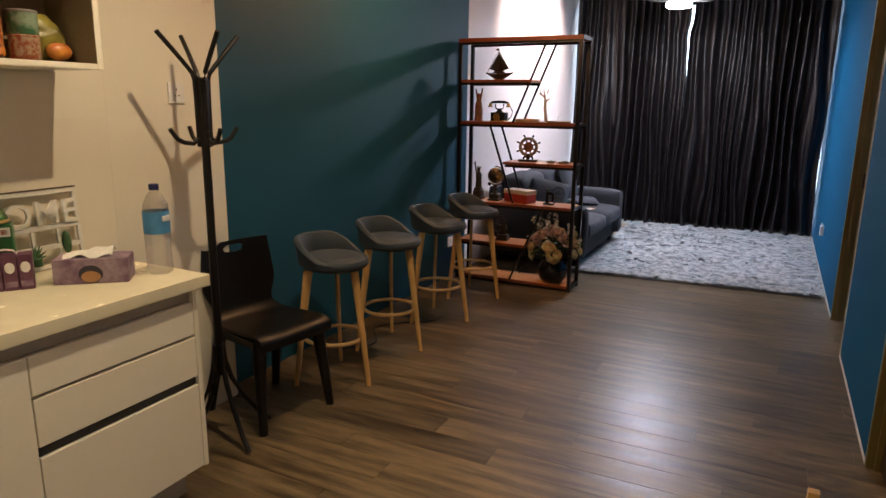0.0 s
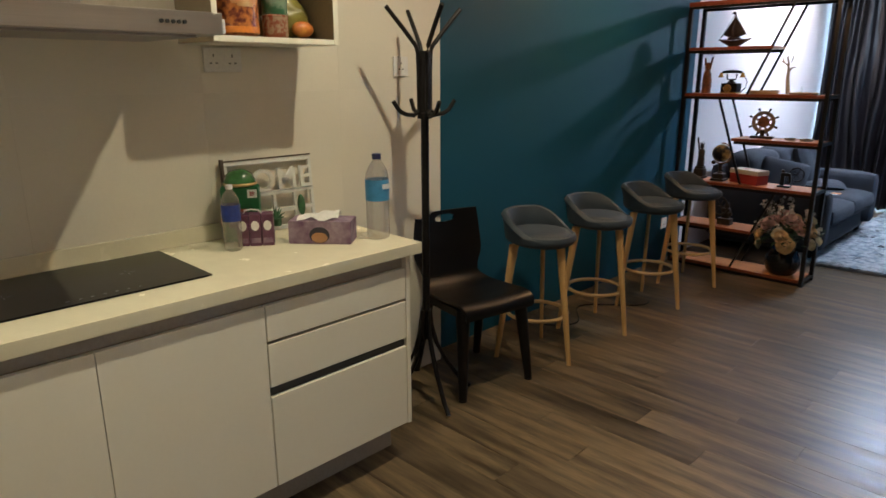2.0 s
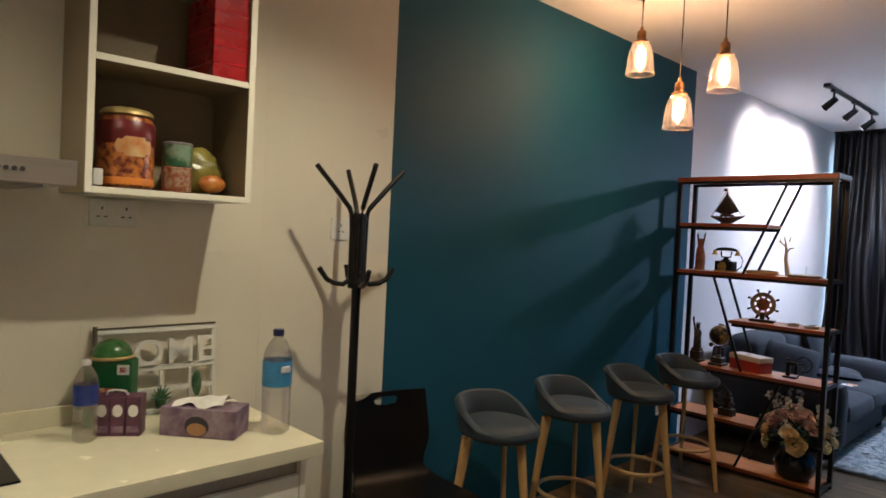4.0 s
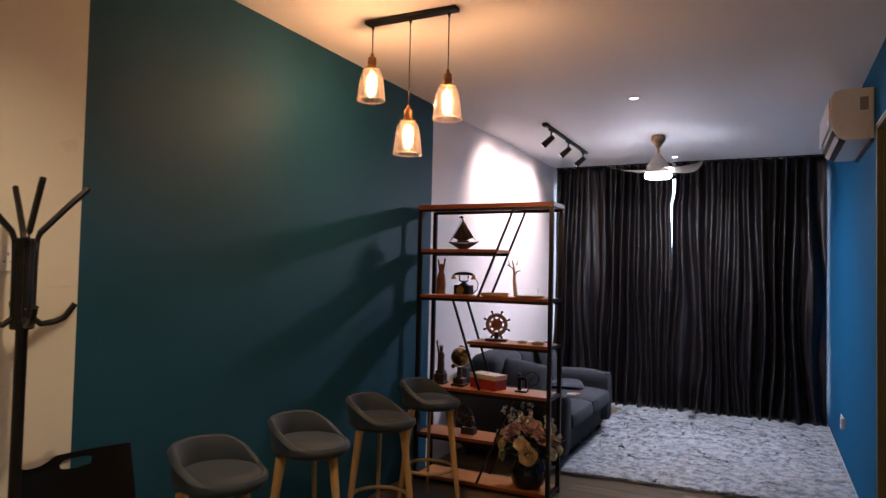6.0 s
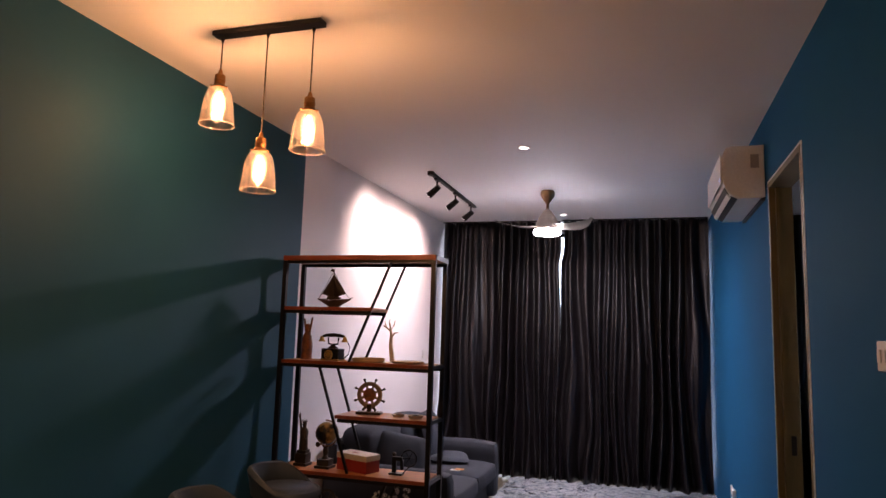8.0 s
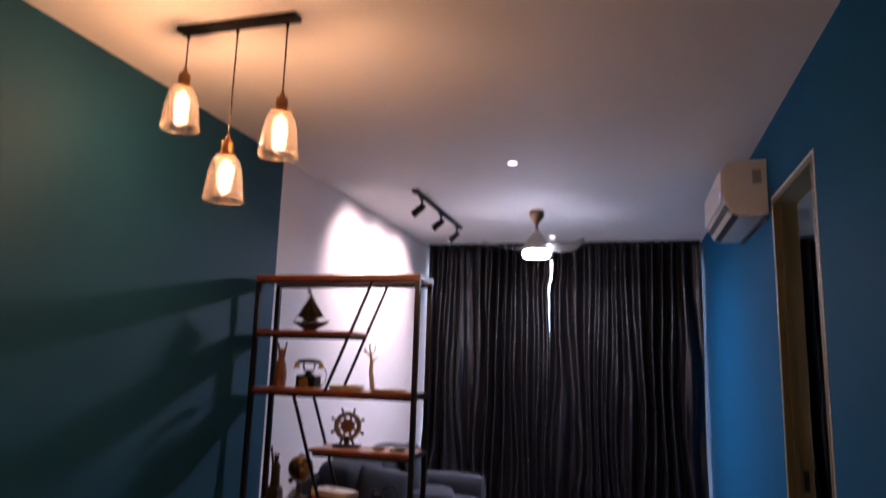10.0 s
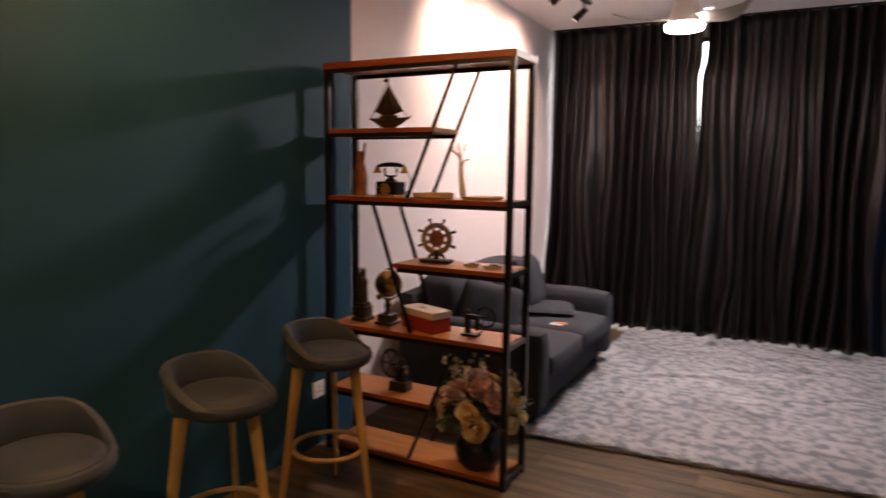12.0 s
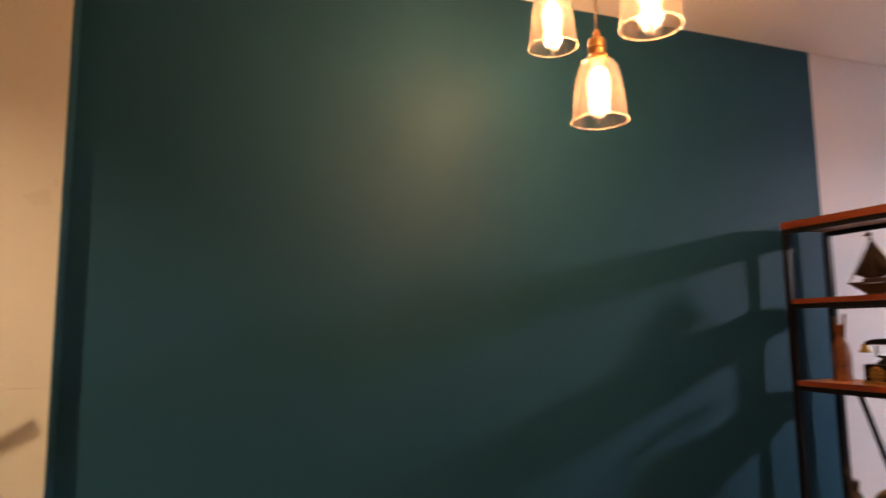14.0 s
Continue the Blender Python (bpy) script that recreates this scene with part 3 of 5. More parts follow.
M_PURPLE = mat("purple_print", (0.15, 0.07, 0.14), 0.5, vary=0.45, scale=28, second=(0.36, 0.27, 0.33))
M_MAUVE = mat("dark_purple_print", (0.11, 0.035, 0.075), 0.45, vary=0.3, scale=30)
M_TISSUE = mat("white_tissue", (0.8, 0.78, 0.74), 0.9, vary=0.04, scale=12)
M_SKIN = mat("tan_print", (0.45, 0.23, 0.10), 0.5)
M_INK = mat("dark_ink", (0.03, 0.025, 0.04), 0.5)
tb = thing("tissue_box", "purple printed tissue box with a tissue pulled up", "tissue box", m=pose(0.415, 1.300, 0.88, 0, 0, -49))
part("carton", B(-0.055, 0.055, -0.115, 0.115, 0, 0.085, bevel=0.003), M_PURPLE, tb)
bm = lathe(bmesh.new(), [(0, 0), (0.030, 0)], 20)
for v in bm.verts:
    v.co = Vector((0.0562, v.co.x * 1.25, 0.034 + v.co.y))
part("print_patch", bm, M_INK, tb, "round dark printed patch")
bm = lathe(bmesh.new(), [(0, 0), (0.024, 0)], 20)
for v in bm.verts:
    v.co = Vector((0.0568, v.co.x * 1.25, 0.025 + v.co.y * 0.8))
part("print_patch", bm, M_SKIN, tb, "round tan printed patch")
bm = bmesh.new()
bmesh.ops.create_grid(bm, x_segments=14, y_segments=14, size=0.5)
for v in bm.verts:
    u, w = v.co.x, v.co.y
    v.co = Vector((u * 0.075 + 0.012 * math.sin(9 * w), w * 0.15 - 0.01, 0.089 + 0.030 * max(0, 1 - 2.2 * abs(u)) * (0.6 + w) + 0.006 * math.sin(11 * w + 7 * u)))
part("tissue", bm, M_TISSUE, tb, "crumpled white tissue")
pack = thing("drink_cartons", "pack of small purple drink cartons with white labels", "drink cartons", m=pose(0.285, 1.10, 0.88, 0, 0, -34))
for k in range(3):
    part("carton", B(-0.03, 0.03, -0.064 + 0.043 * k, -0.023 + 0.043 * k, 0, 0.115, bevel=0.002), M_MAUVE, pack)
    bm = lathe(bmesh.new(), [(0, 0), (0.014, 0)], 18)
    for v in bm.verts:
        v.co = Vector((0.0308, v.co.x - 0.0435 + 0.043 * k, 0.075 + v.co.y * 1.3))
    part("label_oval", bm, M_TISSUE, pack, "white oval label")
    part("label_bar", B(0.030, 0.0306, -0.060 + 0.043 * k, -0.027 + 0.043 * k, 0.012, 0.030), M_PURPLE, pack)
part("carry_handle", tube(bmesh.new(), [(0, -0.04, 0.115), (0.004, -0.034, 0.127), (0.006, -0.012, 0.131), (0.004, 0.012, 0.127), (0.0, 0.02, 0.115)], 0.003, 8), M_TISSUE, pack, "white plastic carry handle")
M_GREEN = mat("green_tin_print", (0.010, 0.12, 0.030), 0.35, vary=0.3, scale=14)
M_GREEN2 = mat("pale_green_print", (0.06, 0.17, 0.05), 0.25, vary=0.5, scale=26)
tin = thing("drink_powder_tin", "green printed drink powder pack against the wall", "tin", m=pose(0.190, 1.100, 0.88, 0, 0, -34))
part("tin_body", B(-0.04, 0.04, -0.068, 0.068, 0, 0.205, bevel=0.008), M_GREEN, tin)
part("tin_top", lathe(bmesh.new(), [(0.056, 0.206), (0.059, 0.214), (0.057, 0.226), (0.049, 0.244), (0.034, 0.258), (0.012, 0.264), (0, 0.265)], 28), M_GREEN2, tin, "domed green printed top")
part("tin_band", lathe(bmesh.new(), [(0.0595, 0.208), (0.0625, 0.211), (0.0625, 0.216), (0.0595, 0.219)], 28), M_GOLD, tin, "dull gold band")
for a, b, mt in (((0.028, 0.165), (0.062, 0.195), M_TISSUE), ((0.036, 0.172), (0.054, 0.188), M_RED), ((-0.035, 0.085), (0.02, 0.125), M_CAN2), ((-0.045, 0.055), (0.045, 0.078), M_INK)):
    part("print_patch", B(0.0402, 0.0410, a[0], b[0], a[1], b[1]), mt, tin)

M_BOARD = mat("white_sign_paint", (0.74, 0.73, 0.68), 0.5, vary=0.04, scale=12)
M_CACTUS = mat("cactus_green", (0.05, 0.13, 0.05), 0.6, vary=0.3, scale=40)
M_TWINE = mat("brown_wood_edge", (0.10, 0.07, 0.05), 0.6)
sign = thing("home_sign", "white openwork HOME sign with two small cacti", "sign", m=pose(0.134, 1.266, 0.881, 0, -5, 0))
for z in (0.0, 0.068, 0.140, 0.266):
    part("rail", B(0, 0.014, -0.19, 0.19, z, z + 0.016, bevel=0.002), M_BOARD, sign)
for y in (-0.19, -0.095, 0.0, 0.095, 0.176):
    part("stile", B(0.001, 0.013, y, y + 0.014, 0.017, 0.139, bevel=0.002), M_BOARD, sign)
for y in (-0.19, 0.176):
    part("stile", B(0.001, 0.013, y, y + 0.014, 0.157, 0.265, bevel=0.002), M_BOARD, sign)
part("edge_strip", B(-0.002, 0.016, -0.19, 0.19, 0.2825, 0.2875), M_TWINE, sign, "thin dark top edge")
part("edge_strip", B(-0.002, 0.016, -0.199, -0.1905, 0.0, 0.294), M_TWINE, sign, "thin dark upright edge")
cu = bpy.data.curves.new("letters", "FONT")
cu.body, cu.size, cu.extrude, cu.align_x, cu.space_character = "HOME", 0.120, 0.006, "CENTER", 1.12
cu.offset = 0.001
tmp = new("letters_source", cu)
letters = bpy.data.meshes.new_from_object(tmp.evaluated_get(bpy.context.evaluated_depsgraph_get()))
bpy.data.objects.remove(tmp)
letters.materials.clear()
letters.materials.append(M_BOARD)
lt = new("letters", letters)
lt.parent = sign
lt.matrix_local = pose(0.016, 0.0, 0.160, 90, 0, 90)
for y, tall in ((0.0, 0.05), (0.12, 0.085)):
    if tall < 0.06:
        for k in range(9):
            a = math.pi * (k / 8)
            part("cactus_leaf", rod(bmesh.new(), (0.018, y, 0.045), (0.026 + 0.006 * (k % 2), y + 0.034 * math.cos(a), 0.05 + 0.045 * math.sin(a)), 0.007, 0.001, 6), M_CACTUS, sign, "pointed green leaf")
        part("pot", lathe(bmesh.new(), [(0, 0.018), (0.015, 0.018), (0.019, 0.047), (0, 0.047)], 14, (0.024, y, 0)), M_CACTUS, sign, "small green pot")
    else:
        part("cactus", ball(bmesh.new(), (0.022, y, 0.085), 0.016, (0.8, 1, 2.7), 12, 10), M_CACTUS, sign, "small green cactus ornament")


# ---- coat rack and chair ----
rack = thing("coat_rack", "black metal coat stand with upswept arms and hooks", "coat rack", m=pose(0.357, 1.883, 0))
bm = bmesh.new()
rod(bm, (0, 0, 0.30), (0, 0, 1.36), 0.017, seg=16)
rod(bm, (0, 0, 1.30), (0, 0, 1.572), 0.026, seg=16)
part("pole", bm, M_BLACK, rack)
for k in range(4):
    a = radians(71 + 90 * k)
    c, s_ = math.cos(a), math.sin(a)
    tube_pts = [(c * 0.024, s_ * 0.024, 1.30), (c * 0.026, s_ * 0.026, 1.50), (c * 0.028, s_ * 0.028, 1.565), (c * 0.038, s_ * 0.038, 1.592), (c * 0.095, s_ * 0.095, 1.66), (c * 0.166, s_ * 0.166, 1.740)]
    part("arm", tube(bmesh.new(), tube_pts, 0.0095), M_BLACK, rack)
    hook = [(c * 0.02, s_ * 0.02, 1.335)] + [(c * (0.05 + 0.075 * math.sin(t)), s_ * (0.05 + 0.075 * math.sin(t)), 1.352 - 0.040 * math.cos(t)) for t in (0.0, 0.5, 1.0, 1.4)] + [(c * 0.142, s_ * 0.142, 1.372)]
    part("hook", tube(bmesh.new(), hook, 0.0095), M_BLACK, rack)
    foot = [(c * 0.017, s_ * 0.017, 0.44), (c * 0.024, s_ * 0.024, 0.36), (c * 0.05, s_ * 0.05, 0.27), (c * 0.10, s_ * 0.10, 0.17), (c * 0.18, s_ * 0.18, 0.055), (c * 0.225, s_ * 0.225, 0.012)]
    part("foot", tube(bmesh.new(), foot, 0.011), M_BLACK, rack)
    for z in (1.36, 1.46, 1.54):
        part("bolt", ball(bmesh.new(), (c * 0.030, s_ * 0.030, z), 0.004, u=8, v=6), M_NICKEL, rack)
for z in (1.31, 1.55):
    part("clamp_band", lathe(bmesh.new(), [(0.014, z - 0.012), (0.030, z - 0.012), (0.030, z + 0.012), (0.014, z + 0.012)], 20), M_BLACK, rack)

chair = thing("dining_chair", "black moulded plywood dining chair with a handle slot", "chair", m=pose(0.320, 2.212, 0, 0, 0, -10))
PROFILE = ((0.232, 0.398), (0.236, 0.420), (0.222, 0.441), (0.180, 0.452), (0.08, 0.447), (-0.04, 0.443), (-0.11, 0.452), (-0.150, 0.482), (-0.166, 0.525), (-0.176, 0.60), (-0.190, 0.70), (-0.206, 0.812))
HALVES = (0.200, 0.206, 0.208, 0.209, 0.208, 0.203, 0.192, 0.170, 0.176, 0.205, 0.202, 0.193)


def along(u, values):
    k = min(int(u * (len(values) - 1)), len(values) - 2)
    f = u * (len(values) - 1) - k
    p = [values[max(0, min(len(values) - 1, k + d))] for d in (-1, 0, 1, 2)]
    return 0.5 * (2 * p[1] + (p[2] - p[0]) * f + (2 * p[0] - 5 * p[1] + 4 * p[2] - p[3]) * f * f + (3 * p[1] - p[0] - 3 * p[2] + p[3]) * f ** 3)


bm = bmesh.new()
nu, nw = 88, 40
keep = {}
for i in range(nu + 1):
    u = i / nu
    x, z, half = along(u, [p[0] for p in PROFILE]), along(u, [p[1] for p in PROFILE]), along(u, HALVES)
    for j in range(nw + 1):
        w = 2 * j / nw - 1
        back = min(1, max(0, (z - 0.47) / 0.12))
        keep[i, j] = bm.verts.new((x - 0.022 * (1 - w * w) * back, w * half, z - 0.012 * (1 - w * w) * (1 - back) * min(1, 3 * u)))
SLOT_Z, SLOT_Y, SLOT_H = 0.773, 0.062, 0.019
for i in range(nu):
    for j in range(nw):
        q = (keep[i, j], keep[i + 1, j], keep[i + 1, j + 1], keep[i, j + 1])
        c = sum((v.co for v in q), Vector()) / 4
        if abs(c.y / SLOT_Y) ** 2.6 + abs((c.z - SLOT_Z) / SLOT_H) ** 2.6 < 1:
            continue
        bm.faces.new(q)
for v in [v for v in bm.verts if not v.link_faces]:
    bm.verts.remove(v)
for v in bm.verts:
    if v.is_boundary and abs(v.co.y) < 0.08 and 0.74 < v.co.z < 0.80:
        r = (abs(v.co.y / SLOT_Y) ** 2.6 + abs((v.co.z - SLOT_Z) / SLOT_H) ** 2.6) ** (1 / 2.6)
        v.co.y, v.co.z = v.co.y / r, SLOT_Z + (v.co.z - SLOT_Z) / r
bmesh.ops.recalc_face_normals(bm, faces=bm.faces)
bmesh.ops.solidify(bm, geom=bm.faces, thickness=0.014)
part("shell", bm, M_CHAIR, chair, "one curved plywood seat and back")
for y in (-0.18, 0.18):
    part("front_leg", rod(bmesh.new(), (0.180, y * 0.96, 0.428), (0.225, y * 1.14, 0.008), 0.034, 0.020, 14), M_CHAIR, chair)
    part("back_leg", rod(bmesh.new(), (-0.105, y * 0.92, 0.428), (-0.185, y * 1.10, 0.008), 0.030, 0.020, 14), M_CHAIR, chair)
    for x, k in ((0.225, 1.14), (-0.185, 1.10)):
        part("foot_pad", rod(bmesh.new(), (x, y * k, 0.0), (x, y * k, 0.009), 0.021, 0.021, 12), M_BLACK, chair)
    part("side_rail", bar(bmesh.new(), (-0.115, y * 0.92, 0.405), (0.185, y * 0.96, 0.405), 0.024, 0.036), M_CHAIR, chair)
part("front_rail", bar(bmesh.new(), (0.176, -0.165, 0.402), (0.176, 0.165, 0.402), 0.02, 0.034), M_CHAIR, chair)


step = thing("low_footstool", "low dark wooden footstool with pale corner legs", "footstool", m=pose(2.69, 2.48, 0))
part("top", B(0.042, 0.222, -0.30, -0.004, 0.075, 0.098, bevel=0.004), M_DOOR, step)
for x, y in ((0.0, -0.042), (0.182, -0.042), (0.0, -0.30), (0.182, -0.30)):
    part("leg", B(x, x + 0.04, y, y + 0.04, 0, 0.10 if x == 0 else 0.074, bevel=0.003), M_LEG, step)
part("rail", B(0.012, 0.030, -0.258, -0.044, 0.03, 0.07), M_DOOR, step)


# ---- bar stools ----
stool = thing("bar_stool", "grey upholstered bar stool with pale wooden legs", "bar stool", "row of bar stools", pose(0.412, 2.655, 0, 0, 0, -4))
bm = lathe(bmesh.new(), [(0, 0.620), (0.11, 0.621), (0.150, 0.626), (0.175, 0.639), (0.186, 0.656), (0.186, 0.670), (0.178, 0.683), (0.167, 0.687), (0.158, 0.680), (0.0, 0.674)], 44)
OVAL = Matrix.Translation((0.008, 0, 0)) @ Matrix.Diagonal((1.03, 0.93, 1, 1))
bm.transform(OVAL)
part("seat_shell", bm, M_SEAT, stool)
bm = lathe(bmesh.new(), [(0.156, 0.672), (0.155, 0.684), (0.145, 0.694), (0.115, 0.700), (0.05, 0.703), (0, 0.703)], 40)
bm.transform(OVAL)
part("cushion", bm, M_SEAT, stool)
bm = tube(bmesh.new(), [(0.1565 * math.cos(2 * math.pi * k / 48), 0.1565 * math.sin(2 * math.pi * k / 48), 0.684) for k in range(48)], 0.003, 6, True)
bm.transform(OVAL)
part("piping", bm, M_SEAT, stool)
bm = bmesh.new()
ring = []
for k in range(49):
    a = radians(180 - 124 + 248 * k / 48)
    e = 1 - abs(k - 24) / 24
    rise = 0.110 * (0.5 - 0.5 * math.cos(math.pi * min(1, e * 1.5))) * (0.94 + 0.06 * e)
    top = 0.680 + rise
    lean = 0.022 * rise / 0.110
    row = []
    for r, z in ((0.164, 0.645), (0.157 + lean * 0.3, (0.672 + top) / 2), (0.155 + lean, top - 0.016), (0.159 + lean, top - 0.004), (0.170 + lean, top + 0.002), (0.182 + lean, top - 0.003), (0.190 + lean, top - 0.017), (0.190 + lean * 0.4, (0.672 + top) / 2), (0.187, 0.650)):
        row.append(bm.verts.new((r * math.cos(a), r * math.sin(a), z)))
    ring.append(row)
for p, q in zip(ring, ring[1:]):
    for k in range(len(p) - 1):
        bm.faces.new((p[k], p[k + 1], q[k + 1], q[k]))
bm.faces.new(ring[0])
bm.faces.new(ring[-1][::-1])
bm.transform(OVAL)
part("backrest", bm, M_SEAT, stool)
for a in (2, 122, 242):
    # flat tapered legs, their broad face along the radius
    turn = Matrix.Rotation(radians(a), 4, "Z")
    bm = bmesh.new()
    rows = []
    for f in [i / 10 for i in range(11)]:
        r, z, w, t = 0.138 + 0.086 * f, 0.624 * (1 - f), 0.027 - 0.014 * f ** 0.8, 0.0125 - 0.002 * f
        rows.append([bm.verts.new(turn @ Vector((r + w * math.cos(b), t * math.sin(b), z))) for b in [2 * math.pi * i / 14 for i in range(14)]])
    for p, q in zip(rows, rows[1:]):
        for i in range(14):
            bm.faces.new((p[i], p[(i + 1) % 14], q[(i + 1) % 14], q[i]))
    bm.faces.new(rows[0])
    bm.faces.new(rows[-1][::-1])
    part("leg", bm, M_LEG, stool)
part("foot_ring", tube(bmesh.new(), [(0.160 * math.cos(2 * math.pi * k / 40), 0.160 * math.sin(2 * math.pi * k / 40), 0.243) for k in range(40)], 0.011, 8, True), M_RING, stool, "round pale footrest ring")
for x, y, turn in ((0.412, 3.23, -4), (0.432, 3.845, 2), (0.412, 4.478, -3)):
    copy_thing(stool, pose(x, y, 0, 0, 0, turn))
M_WIRE = mat("black_cable", (0.02, 0.02, 0.02), 0.5)
cable = solo("power_cable", tube(bmesh.new(), [(0.18 + 0.11 * math.sin(k * 0.45) + 0.01 * k, 3.0 + 0.045 * k, 0.005) for k in range(20)], 0.004, 6), M_WIRE, "thin black cable lying on the floor", "cable")


# ---- display shelf ----
X0, X1, Y0, Y1 = 0.065, 1.085, 4.90, 5.16
rackm = thing("display_shelf", "black metal display shelf with red-brown wooden boards", "shelf unit")
for x in (X0 + 0.013, X1 - 0.013):
    for y in (Y0 + 0.013, Y1 - 0.013):
        part("post", B(x - 0.013, x + 0.013, y - 0.013, y + 0.013, 0, 1.958), M_BLACK, rackm)
BOARDS = ((1.99, X0, X1), (1.668, X0, 0.69), (1.337, X0, X1), (1.02, 0.475, X1), (0.682, X0, X1), (0.345, X0, 0.69), (0.045, X0, X1))
for k, (z, a, b) in enumerate(BOARDS):
    if k == 0:
        part("board", B(a, b, Y0, Y1, z - 0.030, z, bevel=0.002), M_SHELF, rackm)
        part("front_edge", B(a, b, Y0 - 0.0028, Y0 - 0.0003, z - 0.030, z), M_EDGE, rackm, "darker red-brown front edge")
        part("rim", B(X1 + 0.0005, X1 + 0.004, Y0, Y1, z - 0.030, z), M_BLACK, rackm)
    else:
        part("board", B(a + 0.027 if a == X0 else a, b - 0.027 if b == X1 else b, Y0 + 0.003, Y1 - 0.003, z - 0.020, z, bevel=0.002), M_SHELF, rackm)
        part("front_edge", B(a + 0.027 if a == X0 else a, b - 0.027 if b == X1 else b, Y0 + 0.0002, Y0 + 0.0027, z - 0.020, z), M_EDGE, rackm, "darker red-brown front edge")
        for y in (Y0 + 0.010, Y1 - 0.010):
            part("rail", bar(bmesh.new(), (a + 0.02, y, z - 0.031), (b - 0.02, y, z - 0.031), 0.019, 0.020), M_BLACK, rackm)
        for x in (X0 + 0.010, X1 - 0.010):
            if a - 0.01 < x < b + 0.01:
                part("cross_rail", bar(bmesh.new(), (x, Y0 + 0.03, z - 0.012), (x, Y1 - 0.03, z - 0.012), 0.018, 0.022), M_BLACK, rackm)
for z in (1.95,):
    for y in (Y0 + 0.012, Y1 - 0.012):
        part("rail", bar(bmesh.new(), (X0 + 0.027, y, z), (X1 - 0.027, y, z), 0.019, 0.019), M_BLACK, rackm)
for y in (Y0 + 0.008, Y1 - 0.008):
    for a, b in (((0.80, 1.945), (0.548, 1.335)), ((0.353, 1.31), (0.572, 0.685)), ((0.825, 0.655), (0.565, 0.045))):
        part("diagonal_bar", bar(bmesh.new(), (a[0], y, a[1]), (b[0], y, b[1]), 0.014, 0.014), M_BLACK, rackm)


# ---- ornaments on the shelf ----
def put(name, label, category, x, y, z, turn=0):
    return thing(name, label, category, m=pose(x, y, z, 0, 0, turn))


S2, S3, S4, S5, S6, S7 = 1.669, 1.338, 1.021, 0.683, 0.346, 0.046
M_SAIL = mat("dark_sail_wood", (0.045, 0.026, 0.016), 0.5, vary=0.3, scale=20, bump=0.2)
M_DIAL = mat("brass_dial", (0.45, 0.28, 0.08), 0.35, metal=0.6, vary=0.2, scale=30)
M_PALEWOOD = mat("pale_wood", (0.62, 0.46, 0.26), 0.45, vary=0.15, scale=9)
M_IVORY = mat("ivory_ceramic", (0.68, 0.58, 0.44), 0.4, vary=0.08, scale=10)

ship = put("model_ship", "dark wooden model sailing ship", "model ship", 0.375, 5.02, S2)
bm = bmesh.new()
n = 14
secs = []
for i in range(n):
    u = i / (n - 1) * 2 - 1
    w = 0.022 * (1 - u * u) ** 0.6 + 0.002
    deck = 0.047 + 0.004 * u * u
    keel = 0.004 * abs(u) ** 2.2 + 0.006
    secs.append([bm.verts.new((u * 0.115, -w, deck)), bm.verts.new((u * 0.080, -w * 0.6, (deck + keel) / 2)), bm.verts.new((u * 0.045, 0, keel)), bm.verts.new((u * 0.080, w * 0.6, (deck + keel) / 2)), bm.verts.new((u * 0.115, w, deck))])
for p, q in zip(secs, secs[1:]):
    for k in range(4):
        bm.faces.new((p[k], p[k + 1], q[k + 1], q[k]))
    bm.faces.new((p[4], p[0], q[0], q[4]))
part("hull", bm, M_SAIL, ship)
part("stand", B(-0.035, 0.035, -0.018, 0.018, 0, 0.008, bevel=0.002), M_SAIL, ship)
part("mast", rod(bmesh.new(), (-0.008, 0, 0.03), (-0.008, 0, 0.245), 0.004, 0.0025), M_SAIL, ship)
part("deck_rail", B(-0.118, 0.118, -0.006, 0.006, 0.050, 0.056, bevel=0.002), M_SAIL, ship)


def sail(points, bulge):
    bm = bmesh.new()
    a, b, c = (Vector(p) for p in points)
    g = 8
    rows = [[bm.verts.new(a.lerp(b, i / g).lerp(a.lerp(c, i / g), (j / i) if i else 0) + Vector((0, bulge * math.sin(math.pi * i / g) * math.sin(math.pi * ((j / i) if i else 0.5)), 0))) for j in range(i + 1)] for i in range(g + 1)]
    for i in range(g):
        for j in range(i + 1):
            bm.faces.new((rows[i][j], rows[i + 1][j], rows[i + 1][j + 1]))
            if j < i:
                bm.faces.new((rows[i][j], rows[i + 1][j + 1], rows[i][j + 1]))
    bmesh.ops.solidify(bm, geom=bm.faces, thickness=0.002)
    return bm


part("sail", sail([(-0.012, 0, 0.222), (-0.012, 0, 0.056), (0.080, 0, 0.088)], -0.018), M_SAIL, ship)
part("sail", sail([(-0.004, 0, 0.222), (-0.004, 0, 0.056), (-0.088, 0, 0.088)], -0.018), M_SAIL, ship)
for a, b in (((0.112, 0, 0.050), (0.080, 0, 0.088)), ((-0.112, 0, 0.050), (-0.088, 0, 0.088)), ((0.080, 0, 0.088), (-0.010, 0, 0.228)), ((-0.112, 0, 0.052), (-0.010, 0, 0.236))):
    part("rigging_line", rod(bmesh.new(), a, b, 0.0016, 0.0016, 6), M_SAIL, ship)
part("bowsprit", rod(bmesh.new(), (0.095, 0, 0.050), (0.128, 0, 0.066), 0.003, 0.0018, 8), M_SAIL, ship)
part("cabin", B(-0.050, 0.046, -0.010, 0.010, 0.052, 0.068, bevel=0.003), M_SAIL, ship)
part("flag", tube(bmesh.new(), [(-0.008, 0, 0.236), (-0.022, 0.001, 0.240), (-0.036, -0.001, 0.234)], [0.008, 0.010, 0.002], 8), M_SAIL, ship)

